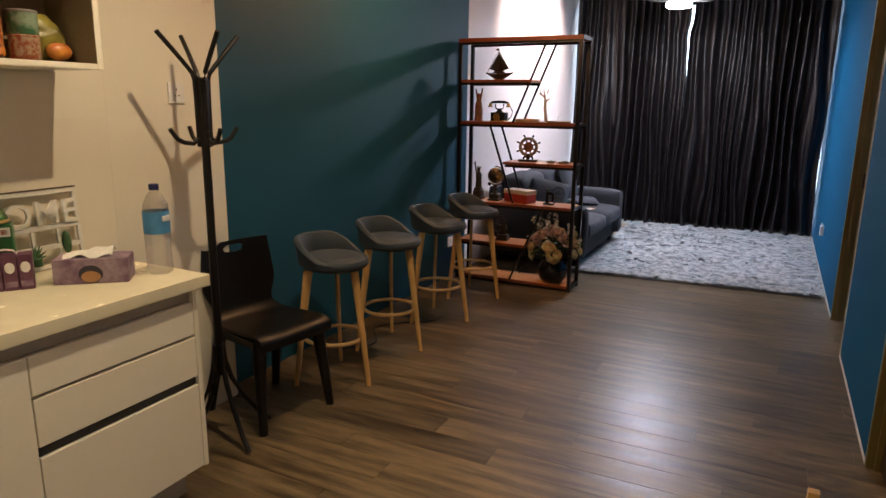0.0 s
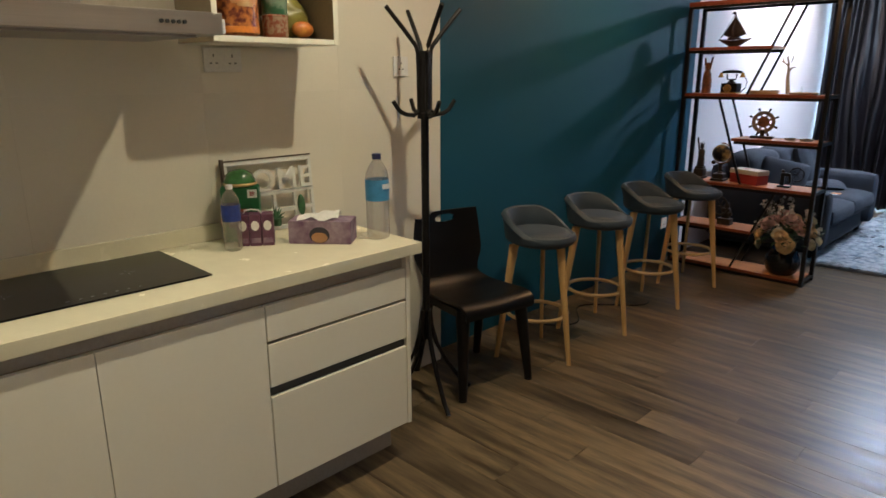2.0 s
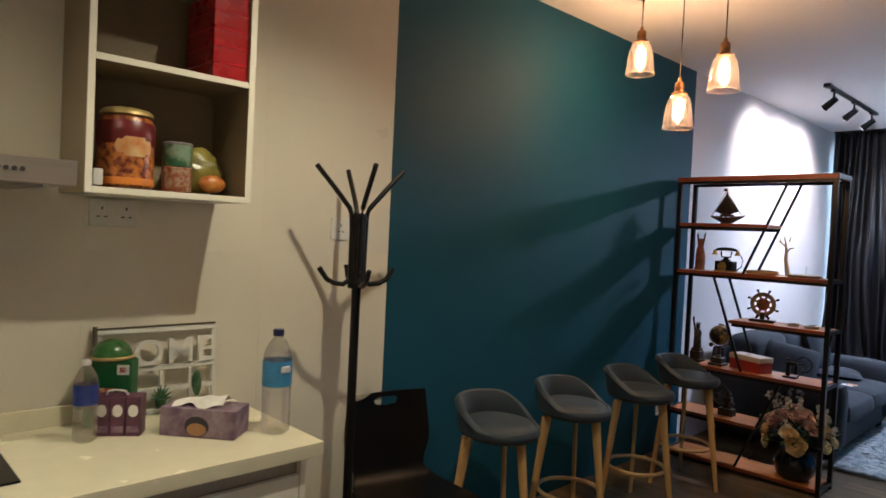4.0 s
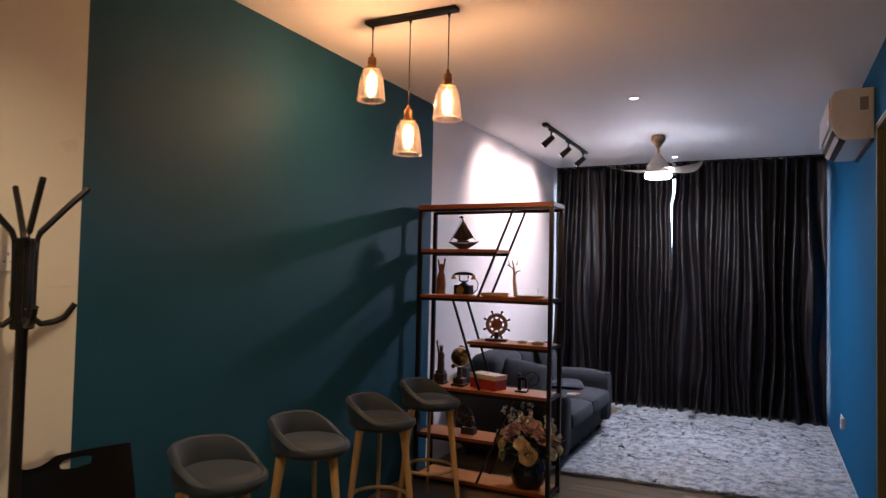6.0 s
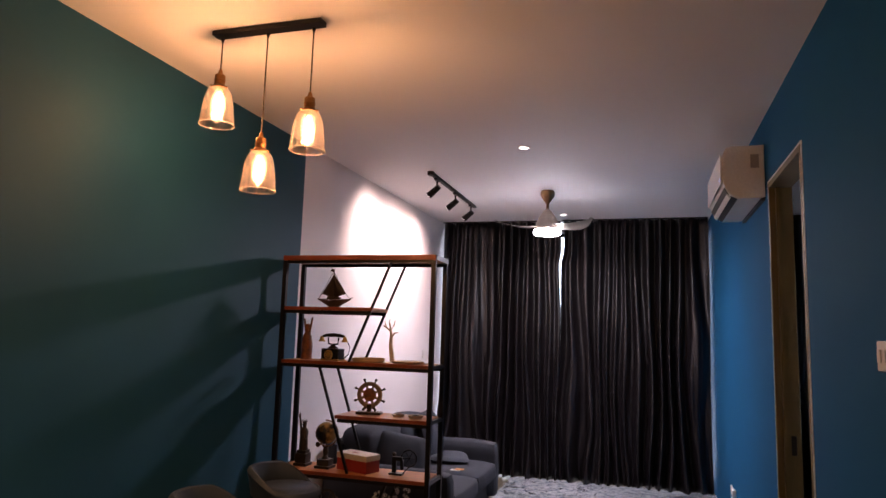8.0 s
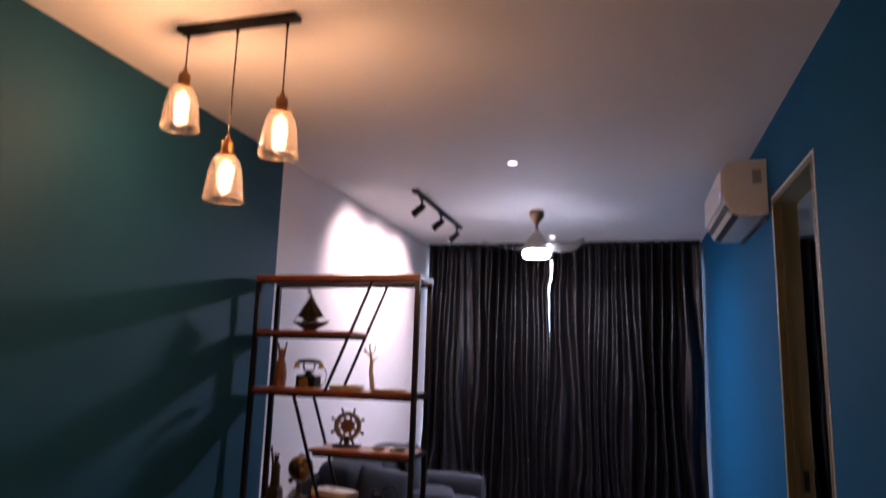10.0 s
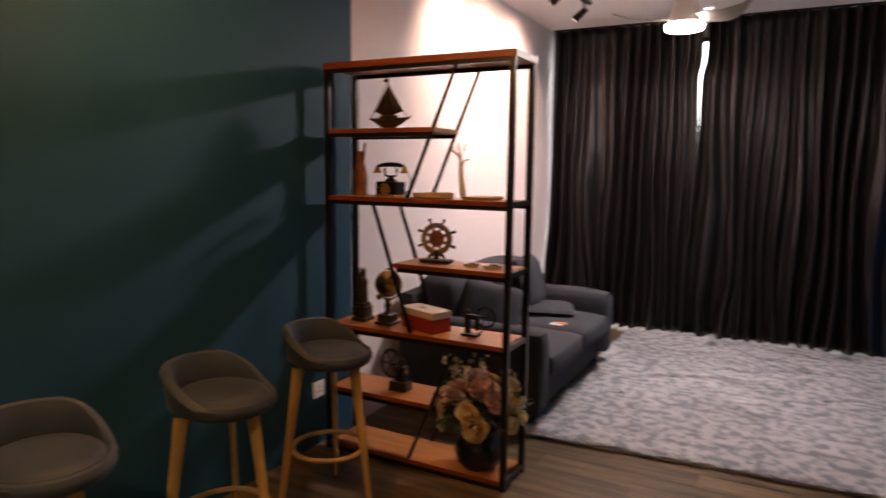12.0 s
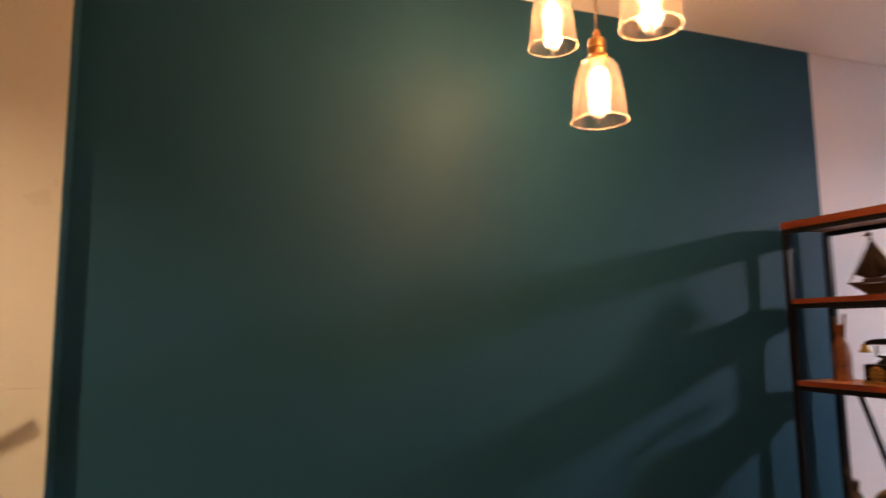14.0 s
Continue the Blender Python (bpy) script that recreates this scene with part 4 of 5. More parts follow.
bm = bmesh.new()
lathe(bm, [(0, 0), (0.038, 0), (0.036, 0.025), (0.030, 0.05), (0.034, 0.10), (0.028, 0.145), (0.018, 0.17), (0.012, 0.185), (0.018, 0.20), (0.016, 0.22), (0, 0.228)], 14)
rod(bm, (0.012, 0, 0.165), (0.034, -0.01, 0.265), 0.008, 0.005, 8)
rod(bm, (-0.012, 0, 0.165), (-0.030, 0.01, 0.258), 0.008, 0.005, 8)
for v in bm.verts:
    v.co += Vector((noise.noise(v.co * 35) * 0.008, noise.noise(v.co * 35 + Vector((5, 1, 2))) * 0.006, 0))
solo("carved_figurine", bm, M_WOODFIG, "reddish carved wooden figurine with raised arms", "figurine", pose(0.195, 5.03, S3))

tel = put("antique_telephone", "black and brass antique style telephone", "telephone", 0.385, 5.02, S3)
part("base", B(-0.060, 0.060, -0.045, 0.045, 0, 0.074, bevel=0.006), M_BLACK, tel)
part("plinth", B(-0.062, 0.062, -0.05, 0.05, 0, 0.010, bevel=0.003), M_DIAL, tel, "brass plinth")
bm = lathe(bmesh.new(), [(0, 0.004), (0.026, 0.004), (0.030, 0.0)], 20)
bmesh.ops.rotate(bm, verts=bm.verts, matrix=Matrix.Rotation(radians(90), 3, "X"))
bmesh.ops.translate(bm, verts=bm.verts, vec=(-0.008, -0.0455, 0.036))
part("dial", bm, M_DIAL, tel, "round brass dial")
for k in range(8):
    a = k * math.pi / 4
    part("dial_hole", ball(bmesh.new(), (-0.008 + 0.019 * math.cos(a), -0.0495, 0.036 + 0.019 * math.sin(a)), 0.0042, u=8, v=6), M_INK, tel)
part("neck", lathe(bmesh.new(), [(0.036, 0.074), (0.026, 0.084), (0.016, 0.092), (0.012, 0.105)], 16), M_BLACK, tel)
for x in (-0.035, 0.035):
    part("cradle", tube(bmesh.new(), [(0, 0, 0.098), (x * 0.9, 0, 0.103), (x, 0, 0.125), (x, 0, 0.142)], 0.005, 8), M_BLACK, tel)
part("handset", tube(bmesh.new(), [(-0.074, 0, 0.150), (-0.045, 0, 0.156), (0, 0, 0.158), (0.045, 0, 0.156), (0.074, 0, 0.150)], [0.008, 0.011, 0.0125, 0.011, 0.008], 10), M_BLACK, tel)
for x in (-0.080, 0.078):
    part("ear_cup", lathe(bmesh.new(), [(0, 0.150), (0.010, 0.149), (0.014, 0.130), (0.022, 0.118), (0.018, 0.115), (0, 0.117)], 16, (x, 0, 0)), M_DIAL, tel, "brass cup")
part("cord", tube(bmesh.new(), [(0.095, 0.01, 0.115), (0.108, 0.015, 0.085), (0.098, 0.02, 0.04), (0.06, 0.035, 0.012)], 0.003, 6), M_BLACK, tel)

dish = put("wooden_dish", "flat round pale wooden dish", "dish", 0.625, 5.03, S3)
part("bowl", lathe(bmesh.new(), [(0, 0.004), (0.085, 0.004), (0.092, 0.010), (0.098, 0.024), (0.103, 0.024), (0.100, 0.006), (0.09, 0), (0, 0)], 36), M_PALEWOOD, dish)
br = put("branch_holder", "pale branch-shaped jewellery stand on a flat tray", "ornament", 0.80, 5.03, S3)
part("tray", lathe(bmesh.new(), [(0, 0), (0.085, 0), (0.10, 0.006), (0.105, 0.014), (0.10, 0.014), (0.085, 0.008), (0, 0.007)], 32, (0.085, 0, 0)), M_PALEWOOD, br)
part("branch", tube(bmesh.new(), [(-0.015, 0, 0.006), (-0.022, 0, 0.06), (-0.030, 0, 0.11), (-0.028, 0, 0.16), (-0.034, 0, 0.20), (-0.040, 0, 0.235)], [0.016, 0.014, 0.012, 0.010, 0.007, 0.004], 10), M_IVORY, br)
for p in ([(-0.029, 0, 0.15), (-0.008, 0, 0.182), (0.016, 0, 0.185)], [(-0.033, 0, 0.19), (-0.066, 0, 0.222), (-0.076, 0, 0.262)], [(-0.034, 0, 0.20), (-0.014, 0, 0.225), (-0.006, 0, 0.262)], [(-0.038, 0, 0.225), (-0.046, 0, 0.252), (-0.036, 0, 0.272)], [(-0.060, 0, 0.216), (-0.082, 0, 0.226)]):
    part("twig", tube(bmesh.new(), p, [0.006, 0.0045, 0.002][: len(p)], 8), M_IVORY, br)

wh = put("ship_wheel", "bronze and wood model ship's wheel on a base", "ornament", 0.645, 5.03, S4, 8)
CZ = 0.118
M_WHEELW = mat("worn_bronze_wood", (0.26, 0.18, 0.11), 0.45, metal=0.2, vary=0.3, scale=30)
part("base", B(-0.078, 0.078, -0.034, 0.034, 0, 0.018, bevel=0.005), M_BRONZE, wh)
part("pillar", B(-0.014, 0.014, -0.012, 0.012, 0.014, 0.06, bevel=0.003), M_BRONZE, wh)
for x in (-0.04, 0.04):
    part("bracket", tube(bmesh.new(), [(x, 0, 0.012), (x * 0.9, 0, 0.03), (x * 0.4, 0, 0.042)], 0.006, 8), M_BRONZE, wh)
bm = lathe(bmesh.new(), [(0.054, -0.006), (0.054, 0.006), (0.058, 0.009), (0.074, 0.009), (0.079, 0.006), (0.079, -0.006), (0.054, -0.006)], 36)
bmesh.ops.rotate(bm, verts=bm.verts, matrix=Matrix.Rotation(radians(90), 3, "X"))
bmesh.ops.translate(bm, verts=bm.verts, vec=(0, 0, CZ))
part("rim", bm, M_WHEELW, wh)
bm = bmesh.new()
lathe(bm, [(0, 0.010), (0.026, 0.010), (0.040, 0.006), (0.040, -0.006), (0, -0.008)], 24)
bmesh.ops.rotate(bm, verts=bm.verts, matrix=Matrix.Rotation(radians(90), 3, "X"))
bmesh.ops.translate(bm, verts=bm.verts, vec=(0, 0, CZ))
part("hub", bm, M_WOODFIG, wh, "reddish hub plate")
for k in range(8):
    a = radians(22.5 + 45 * k)
    c, s_ = math.cos(a), math.sin(a)
    part("spoke", rod(bmesh.new(), (c * 0.03, 0, CZ + s_ * 0.03), (c * 0.058, 0, CZ + s_ * 0.058), 0.009, 0.007, 8), M_WHEELW, wh)
    part("handle", tube(bmesh.new(), [(c * 0.07, 0, CZ + s_ * 0.07), (c * 0.085, 0, CZ + s_ * 0.085), (c * 0.098, 0, CZ + s_ * 0.098), (c * 0.104, 0, CZ + s_ * 0.104)], [0.005, 0.005, 0.009, 0.006], 8), M_BRONZE, wh)

for x, r in ((0.845, 0.038), (0.955, 0.048)):
    d = put("trinket_dish", "small pale shallow trinket dish", "dish", x, 5.01, S4)
    part("bowl", lathe(bmesh.new(), [(0, 0.004), (r * 0.7, 0.004), (r, 0.016), (r * 1.04, 0.016), (r * 0.8, 0), (0, 0)], 24), M_IVORY, d)
    part("ornament", ball(bmesh.new(), (0.004, 0, 0.012), r * 0.5, (1, 0.8, 0.35), 10, 8), M_BRONZE, d)

bm = B(-0.044, 0.044, -0.044, 0.044, 0, 0.018, bevel=0.003)
box(bm, -0.037, 0.037, -0.037, 0.037, 0.018, 0.075, bevel=0.004)
box(bm, -0.031, 0.031, -0.031, 0.031, 0.075, 0.095, bevel=0.004)
lathe(bm, [(0.028, 0.095), (0.026, 0.13), (0.024, 0.18), (0.027, 0.205), (0.018, 0.225), (0.010, 0.232), (0.014, 0.245), (0.013, 0.262), (0.0, 0.27)], 14)
rod(bm, (-0.018, 0, 0.21), (-0.034, 0, 0.285), 0.008, 0.006, 8)
lathe(bm, [(0.003, 0.28), (0.008, 0.295), (0.006, 0.31), (0, 0.322)], 8, (-0.036, 0, 0))
rod(bm, (0.018, -0.012, 0.205), (0.026, -0.026, 0.165), 0.009, 0.007, 8)
for k in range(7):
    a = math.pi * k / 6
    rod(bm, (0.010 * math.cos(a), 0, 0.264), (0.021 * math.cos(a), 0, 0.268 + 0.016 * math.sin(a)), 0.0025, 0.001, 5)
solo("statuette", bm, M_BRONZE, "dark bronze torch-bearing statuette on a square pedestal", "statuette", pose(0.21, 5.03, S5))

gl = put("desk_globe", "small dark and gold desk globe on a stepped base", "globe", 0.370, 5.02, S5)
M_GLOBE = mat("dark_gold_globe", (0.42, 0.26, 0.08), 0.35, metal=0.3, vary=0.4, scale=13, second=(0.015, 0.012, 0.012), lo=0.48, hi=0.56)
part("base", B(-0.05, 0.05, -0.05, 0.05, 0, 0.016, bevel=0.003), M_BRONZE, gl)
part("pedestal", B(-0.04, 0.04, -0.04, 0.04, 0.016, 0.055, bevel=0.006), M_BRONZE, gl)
part("stem", lathe(bmesh.new(), [(0.024, 0.055), (0.012, 0.075), (0.018, 0.095), (0.014, 0.118), (0.022, 0.13)], 16), M_BRONZE, gl)
part("sphere", ball(bmesh.new(), (0, 0, 0.208), 0.068, u=24, v=16), M_GLOBE, gl, "black globe with gold lands")
part("meridian", tube(bmesh.new(), [(0.078 * math.cos(radians(a)), 0, 0.208 + 0.078 * math.sin(radians(a))) for a in range(-120, 100, 12)], 0.0045, 8), M_BRASS, gl)
part("lug", ball(bmesh.new(), (-0.055, 0, 0.135), 0.016, (1, 0.6, 1)), M_BRONZE, gl)

bx = put("gift_carton", "red cardboard box with a white slanted lid", "box", 0.585, 5.035, S5, -20)
M_REDBOX = mat("red_carton", (0.36, 0.035, 0.025), 0.5, vary=0.12, scale=10)
part("box_body", B(-0.122, 0.122, -0.060, 0.060, 0, 0.070, bevel=0.003), M_REDBOX, bx)
lid = part("lid", B(-0.125, 0.125, -0.063, 0.063, 0.0705, 0.104, bevel=0.003), M_IVORY, bx, "off-white lid")
part("lid_mark", B(-0.04, 0.0, -0.015, 0.01, 0.1041, 0.1046), M_REDBOX, lid)

sm = put("sewing_machine", "small black model sewing machine with a wheel", "ornament", 0.845, 5.02, S5)
part("base", B(-0.045, 0.04, -0.025, 0.025, 0, 0.012, bevel=0.003), M_BLACK, sm)
part("column", B(-0.03, -0.004, -0.012, 0.012, 0.012, 0.10, bevel=0.005), M_BLACK, sm)
part("arm", B(-0.03, 0.035, -0.011, 0.011, 0.08, 0.105, bevel=0.005), M_BLACK, sm)
part("needle_head", B(0.022, 0.04, -0.010, 0.010, 0.03, 0.09, bevel=0.004), M_BLACK, sm)
part("finial", ball(bmesh.new(), (-0.02, 0, 0.118), 0.013), M_BRONZE, sm)
part("wheel", tube(bmesh.new(), [(0.07 + 0.048 * math.cos(2 * math.pi * k / 28), 0.012, 0.098 + 0.048 * math.sin(2 * math.pi * k / 28)) for k in range(28)], 0.0045, 8, True), M_BLACK, sm, "open spoked wheel")
for k in range(6):
    a = k * math.pi / 3
    part("spoke", rod(bmesh.new(), (0.07, 0.012, 0.098), (0.07 + 0.046 * math.cos(a), 0.012, 0.098 + 0.046 * math.sin(a)), 0.002, 0.002, 6), M_BLACK, sm)
part("axle_arm", bar(bmesh.new(), (0.0, 0.0, 0.09), (0.07, 0.012, 0.098), 0.006, 0.006), M_BLACK, sm)
part("stand_leg", bar(bmesh.new(), (0.035, 0.0, 0.008), (0.075, 0.012, 0.05), 0.005, 0.005), M_BLACK, sm)

ml = put("model_wheel_machine", "dark bronze model machine with a spoked wheel", "ornament", 0.455, 5.02, S6)
part("base", B(-0.055, 0.045, -0.035, 0.035, 0, 0.05, bevel=0.005), M_BRONZE, ml)
part("housing", B(-0.035, 0.03, -0.025, 0.025, 0.05, 0.13, bevel=0.012), M_BRONZE, ml)
part("cap", lathe(bmesh.new(), [(0.02, 0.13), (0.022, 0.15), (0.012, 0.17), (0, 0.175)], 14), M_BRONZE, ml)
for y in (-0.036,):
    part("wheel", tube(bmesh.new(), [(-0.04 + 0.055 * math.cos(2 * math.pi * k / 28), y, 0.145 + 0.07 * math.sin(2 * math.pi * k / 28)) for k in range(28)], 0.008, 8, True), M_BRONZE, ml)
    for k in range(6):
        a = k * math.pi / 3
        part("spoke", rod(bmesh.new(), (-0.04, y, 0.145), (-0.04 + 0.052 * math.cos(a), y, 0.145 + 0.067 * math.sin(a)), 0.004, 0.004, 6), M_BRONZE, ml)
part("axle", rod(bmesh.new(), (-0.04, -0.045, 0.145), (-0.03, 0.02, 0.12), 0.007, 0.007, 8), M_BRONZE, ml)
part("crank", ball(bmesh.new(), (0.035, -0.02, 0.09), 0.018), M_BRONZE, ml)

# flowers
SPREAD = Matrix.Diagonal((1.24, 1.1, 0.83))
fl = put("flower_arrangement", "artificial roses and leaves in a glossy black vase", "flowers", 0.90, 5.02, S7)
M_VASE = mat("black_vase_glaze", (0.010, 0.010, 0.011), 0.18, vary=0.1)
M_ROSE = mat("peach_petal", (0.88, 0.58, 0.30), 0.6, vary=0.25, scale=30)
M_PINK = mat("dusty_pink_petal", (0.82, 0.50, 0.46), 0.6, vary=0.3, scale=30)
M_CREAMP = mat("cream_petal", (0.84, 0.74, 0.50), 0.6, vary=0.2, scale=30)
M_LEAF = mat("dark_leaf", (0.030, 0.070, 0.030), 0.5, vary=0.35, scale=20)
part("vase", lathe(bmesh.new(), [(0, 0), (0.08, 0), (0.108, 0.03), (0.122, 0.085), (0.118, 0.125), (0.100, 0.160), (0.088, 0.178), (0.092, 0.188), (0.084, 0.187), (0.07, 0.16), (0, 0.15)], 32), M_VASE, fl)
rnd = random.Random(7)


def rose(c, d, r, material, petals=24):
    bm = ball(bmesh.new(), c + Vector(d).normalized() * r * 0.20, r * 0.24, (1, 1, 1), 10, 8)
    q = Vector(d).to_track_quat("Z", "Y").to_matrix().to_4x4()
    for k in range(petals):
        f = k / petals
        a = k * 2.4
        rad, tilt = r * (0.12 + 0.62 * f), radians(12 + 58 * f)
        w, h = r * (0.45 + 0.42 * f), r * (0.75 + 0.15 * f)
        m = Matrix.Translation(c) @ q @ Matrix.Rotation(a, 4, "Z") @ Matrix.Translation((rad * 0.5, 0, r * (0.15 - 0.2 * f))) @ Matrix.Rotation(tilt, 4, "Y")
        g = [[bm.verts.new(m @ Vector((-0.25 * r * (1 - (2 * i / 4 - 1) ** 2) * -1 - 0.12 * r * j / 3 * j / 3 * -1, (i / 4 - 0.5) * 2 * w * math.sin(math.pi * (0.22 + 0.62 * j / 3)), h * j / 3))) for i in range(5)] for j in range(4)]
        for j in range(3):
            for i in range(4):
                bm.faces.new((g[j][i], g[j][i + 1], g[j + 1][i + 1], g[j + 1][i]))
    return bm


BLOOMS = (((0.035, -0.13, 0.30), 0.055, M_ROSE), ((-0.11, -0.06, 0.34), 0.048, M_ROSE), ((0.12, -0.02, 0.40), 0.046, M_ROSE),
          ((-0.06, -0.07, 0.44), 0.062, M_PINK), ((0.035, -0.06, 0.46), 0.066, M_PINK), ((-0.02, 0.03, 0.49), 0.055, M_PINK), ((0.09, -0.08, 0.42), 0.048, M_PINK),
          ((0.14, -0.06, 0.31), 0.036, M_CREAMP), ((-0.10, -0.10, 0.27), 0.034, M_CREAMP), ((-0.13, 0.03, 0.40), 0.040, M_CREAMP), ((0.10, 0.06, 0.47), 0.040, M_CREAMP), ((-0.01, -0.12, 0.37), 0.038, M_CREAMP))
more = random.Random(21)
EXTRA = []
for k in range(12):
    a, e = k * 2.399, 0.15 + 0.085 * k
    EXTRA.append(((0.16 * math.cos(a) * math.cos(e), 0.14 * math.sin(a) * math.cos(e), 0.30 + 0.20 * math.sin(e)), more.uniform(0.030, 0.044), (M_CREAMP, M_PINK, M_ROSE)[k % 3]))
for c, r, mt in BLOOMS + tuple(EXTRA):
    c = SPREAD @ Vector(c)
    d = c - Vector((0, 0, 0.20))
    part("rose", rose(c + d.normalized() * 0.018, d, r * 0.98, mt), mt, fl)
bm = bmesh.new()
for k in range(230):
    a, e = rnd.uniform(0, 6.283), rnd.uniform(-0.15, 1.1)
    R = rnd.uniform(0.09, 0.22)
    c = Vector((R * math.cos(a) * math.cos(e), R * math.sin(a) * math.cos(e), 0.265 + 0.80 * R * math.sin(e)))
    d = (c - Vector((0, 0, 0.23))).normalized() + Vector((rnd.uniform(-0.6, 0.6), rnd.uniform(-0.6, 0.6), rnd.uniform(-0.5, 0.3)))
    m = Matrix.Translation(c) @ d.to_track_quat("Y", "Z").to_matrix().to_4x4()
    ln, w = rnd.uniform(0.04, 0.07), rnd.uniform(0.010, 0.018)
    pts = [(0, 0, 0), (w, ln * 0.35, 0.006), (w * 0.7, ln * 0.7, 0.004), (0, ln, -0.006), (-w * 0.7, ln * 0.7, 0.004), (-w, ln * 0.35, 0.006)]
    mid = [bm.verts.new(m @ Vector(p)) for p in pts]
    bm.faces.new(mid)
lv = part("leaves", bm, M_LEAF, fl, "many dark green leaves", smooth=False)
tagged(lv, kind="stuff")
SPRIGS = []
bm = bmesh.new()
for k in range(22):
    a = rnd.uniform(0, 6.283)
    top = Vector((math.cos(a) * rnd.uniform(0.12, 0.25), math.sin(a) * rnd.uniform(0.06, 0.16), rnd.uniform(0.30, 0.55)))
    mid = top * 0.55 + Vector((0, 0, 0.11))
    tube(bm, [(0, 0, 0.17), tuple(mid), tuple(top)], 0.0018, 5)
    for j in range(7):
        f = 0.45 + 0.55 * j / 6
        c = mid.lerp(top, f) + Vector((rnd.uniform(-0.018, 0.018), rnd.uniform(-0.018, 0.018), rnd.uniform(-0.010, 0.018)))
        tube(bm, [tuple(mid.lerp(top, f - 0.1)), tuple(c)], 0.001, 4)
        SPRIGS.append((c, k))
tagged(part("stems", bm, M_LEAF, fl, "thin green stems"), kind="stuff")
rnd2 = random.Random(9)
bm = bmesh.new()
for c, k in SPRIGS:
    s_ = rnd2.uniform(0.006, 0.013) if k % 3 else rnd2.uniform(0.010, 0.016)
    q = Matrix.Translation(c) @ Matrix.Rotation(rnd2.uniform(-0.7, 0.7), 4, "Z") @ Matrix.Rotation(rnd2.uniform(-0.7, 0.7), 4, "X")
    for j in range(5):
        b = j * 1.2566 + k
        p = [(0, 0, 0), (math.cos(b) * s_, -0.004, math.sin(b) * s_), (math.cos(b + 0.5) * s_ * 1.25, -0.006, math.sin(b + 0.5) * s_ * 1.25), (math.cos(b + 1.0) * s_, -0.004, math.sin(b + 1.0) * s_)]
        bm.faces.new([bm.verts.new(q @ Vector(v)) for v in p])
tagged(part("small_blossoms", bm, M_TISSUE, fl, "tiny white blossoms", smooth=False), kind="stuff")


# ---- sofa ----
def soft_box(x0, x1, y0, y1, z0, z1, r=0.05, puff=0.0):
    bm = box(bmesh.new(), x0, x1, y0, y1, z0, z1)
    bmesh.ops.subdivide_edges(bm, edges=bm.edges, cuts=7, use_grid_fill=True)
    c, h = Vector(((x0 + x1) / 2, (y0 + y1) / 2, (z0 + z1) / 2)), Vector(((x1 - x0) / 2, (y1 - y0) / 2, (z1 - z0) / 2))
    for v in bm.verts:
        d = v.co - c
        inner = Vector([max(-hh + r, min(hh - r, q)) for q, hh in zip(d, h)])
        e = d - inner
        if e.length > 1e-6:
            d = inner + e.normalized() * min(r, e.length if e.length < r else r)
        s = Vector([q / hh for q, hh in zip(d, h)])
        bulge = puff * (1 - min(1, s.x * s.x)) * (1 - min(1, s.y * s.y))
        side = puff * 0.6 * (1 - min(1, s.y * s.y)) * (1 - min(1, s.z * s.z))
        d.z += bulge * (1 if s.z > 0.3 else 0)
        d.x += side * (1 if s.x > 0.3 else 0)
        n_ = noise.noise((d + c) * 5) * 0.006
        v.co = c + d + Vector((n_, n_, n_))
    return bm


sofa = thing("sofa", "slate grey fabric two-seat sofa against the white wall", "sofa", m=pose(0.03, 5.60, 0))
part("base", soft_box(0.06, 0.90, 0.05, 1.60, 0.06, 0.27, 0.03), M_SOFAD, sofa, "dark lower base")
for a, b in ((0.17, 0.82), (0.825, 1.48)):
    part("seat_cushion", soft_box(0.20, 0.99, a, b, 0.272, 0.425, 0.055, 0.02), M_SOFA, sofa)
    part("back_cushion", soft_box(0.06, 0.34, a, b, 0.40, 0.80, 0.07, 0.03), M_SOFA, sofa)
part("arm", soft_box(0.04, 0.97, 0.0, 0.165, 0.10, 0.58, 0.05, 0.01), M_SOFA, sofa)
part("arm", soft_box(0.04, 0.97, 1.485, 1.65, 0.10, 0.575, 0.05, 0.01), M_SOFA, sofa)
part("back_panel", soft_box(0.0, 0.12, 0.05, 1.60, 0.10, 0.72, 0.04), M_SOFA, sofa)
for x in (0.12, 0.86):
    for y in (0.1, 1.55):
        part("foot", rod(bmesh.new(), (x, y, 0), (x, y, 0.075), 0.02, 0.026), M_BLACK, sofa)


def pillow(label, m, a=0.22, b=0.22, t=0.07):
    bm = bmesh.new()
    bmesh.ops.create_grid(bm, x_segments=16, y_segments=16, size=1)
    dup = bmesh.ops.duplicate(bm, geom=bm.verts[:] + bm.edges[:] + bm.faces[:])["geom"]
    low = {v for v in dup if isinstance(v, bmesh.types.BMVert)}
    for v in bm.verts:
        u, w = v.co.x, v.co.y
        h = t * ((1 - u ** 4) * (1 - w ** 4)) ** 0.6
        pull = 1 - 0.07 * (1 - u * u) * 0 - 0.06 * ((1 - w * w) * abs(u) ** 3 + (1 - u * u) * abs(w) ** 3)
        pull *= 1 - 0.10 * (u * w) ** 4
        v.co = Vector((u * a * pull, w * b * pull, (-h if v in low else h) + 0.006 * noise.noise(v.co * 3)))
    bmesh.ops.remove_doubles(bm, verts=bm.verts, dist=0.0008)
    return solo("throw_pillow", bm, M_SOFA, label, "pillow", m)


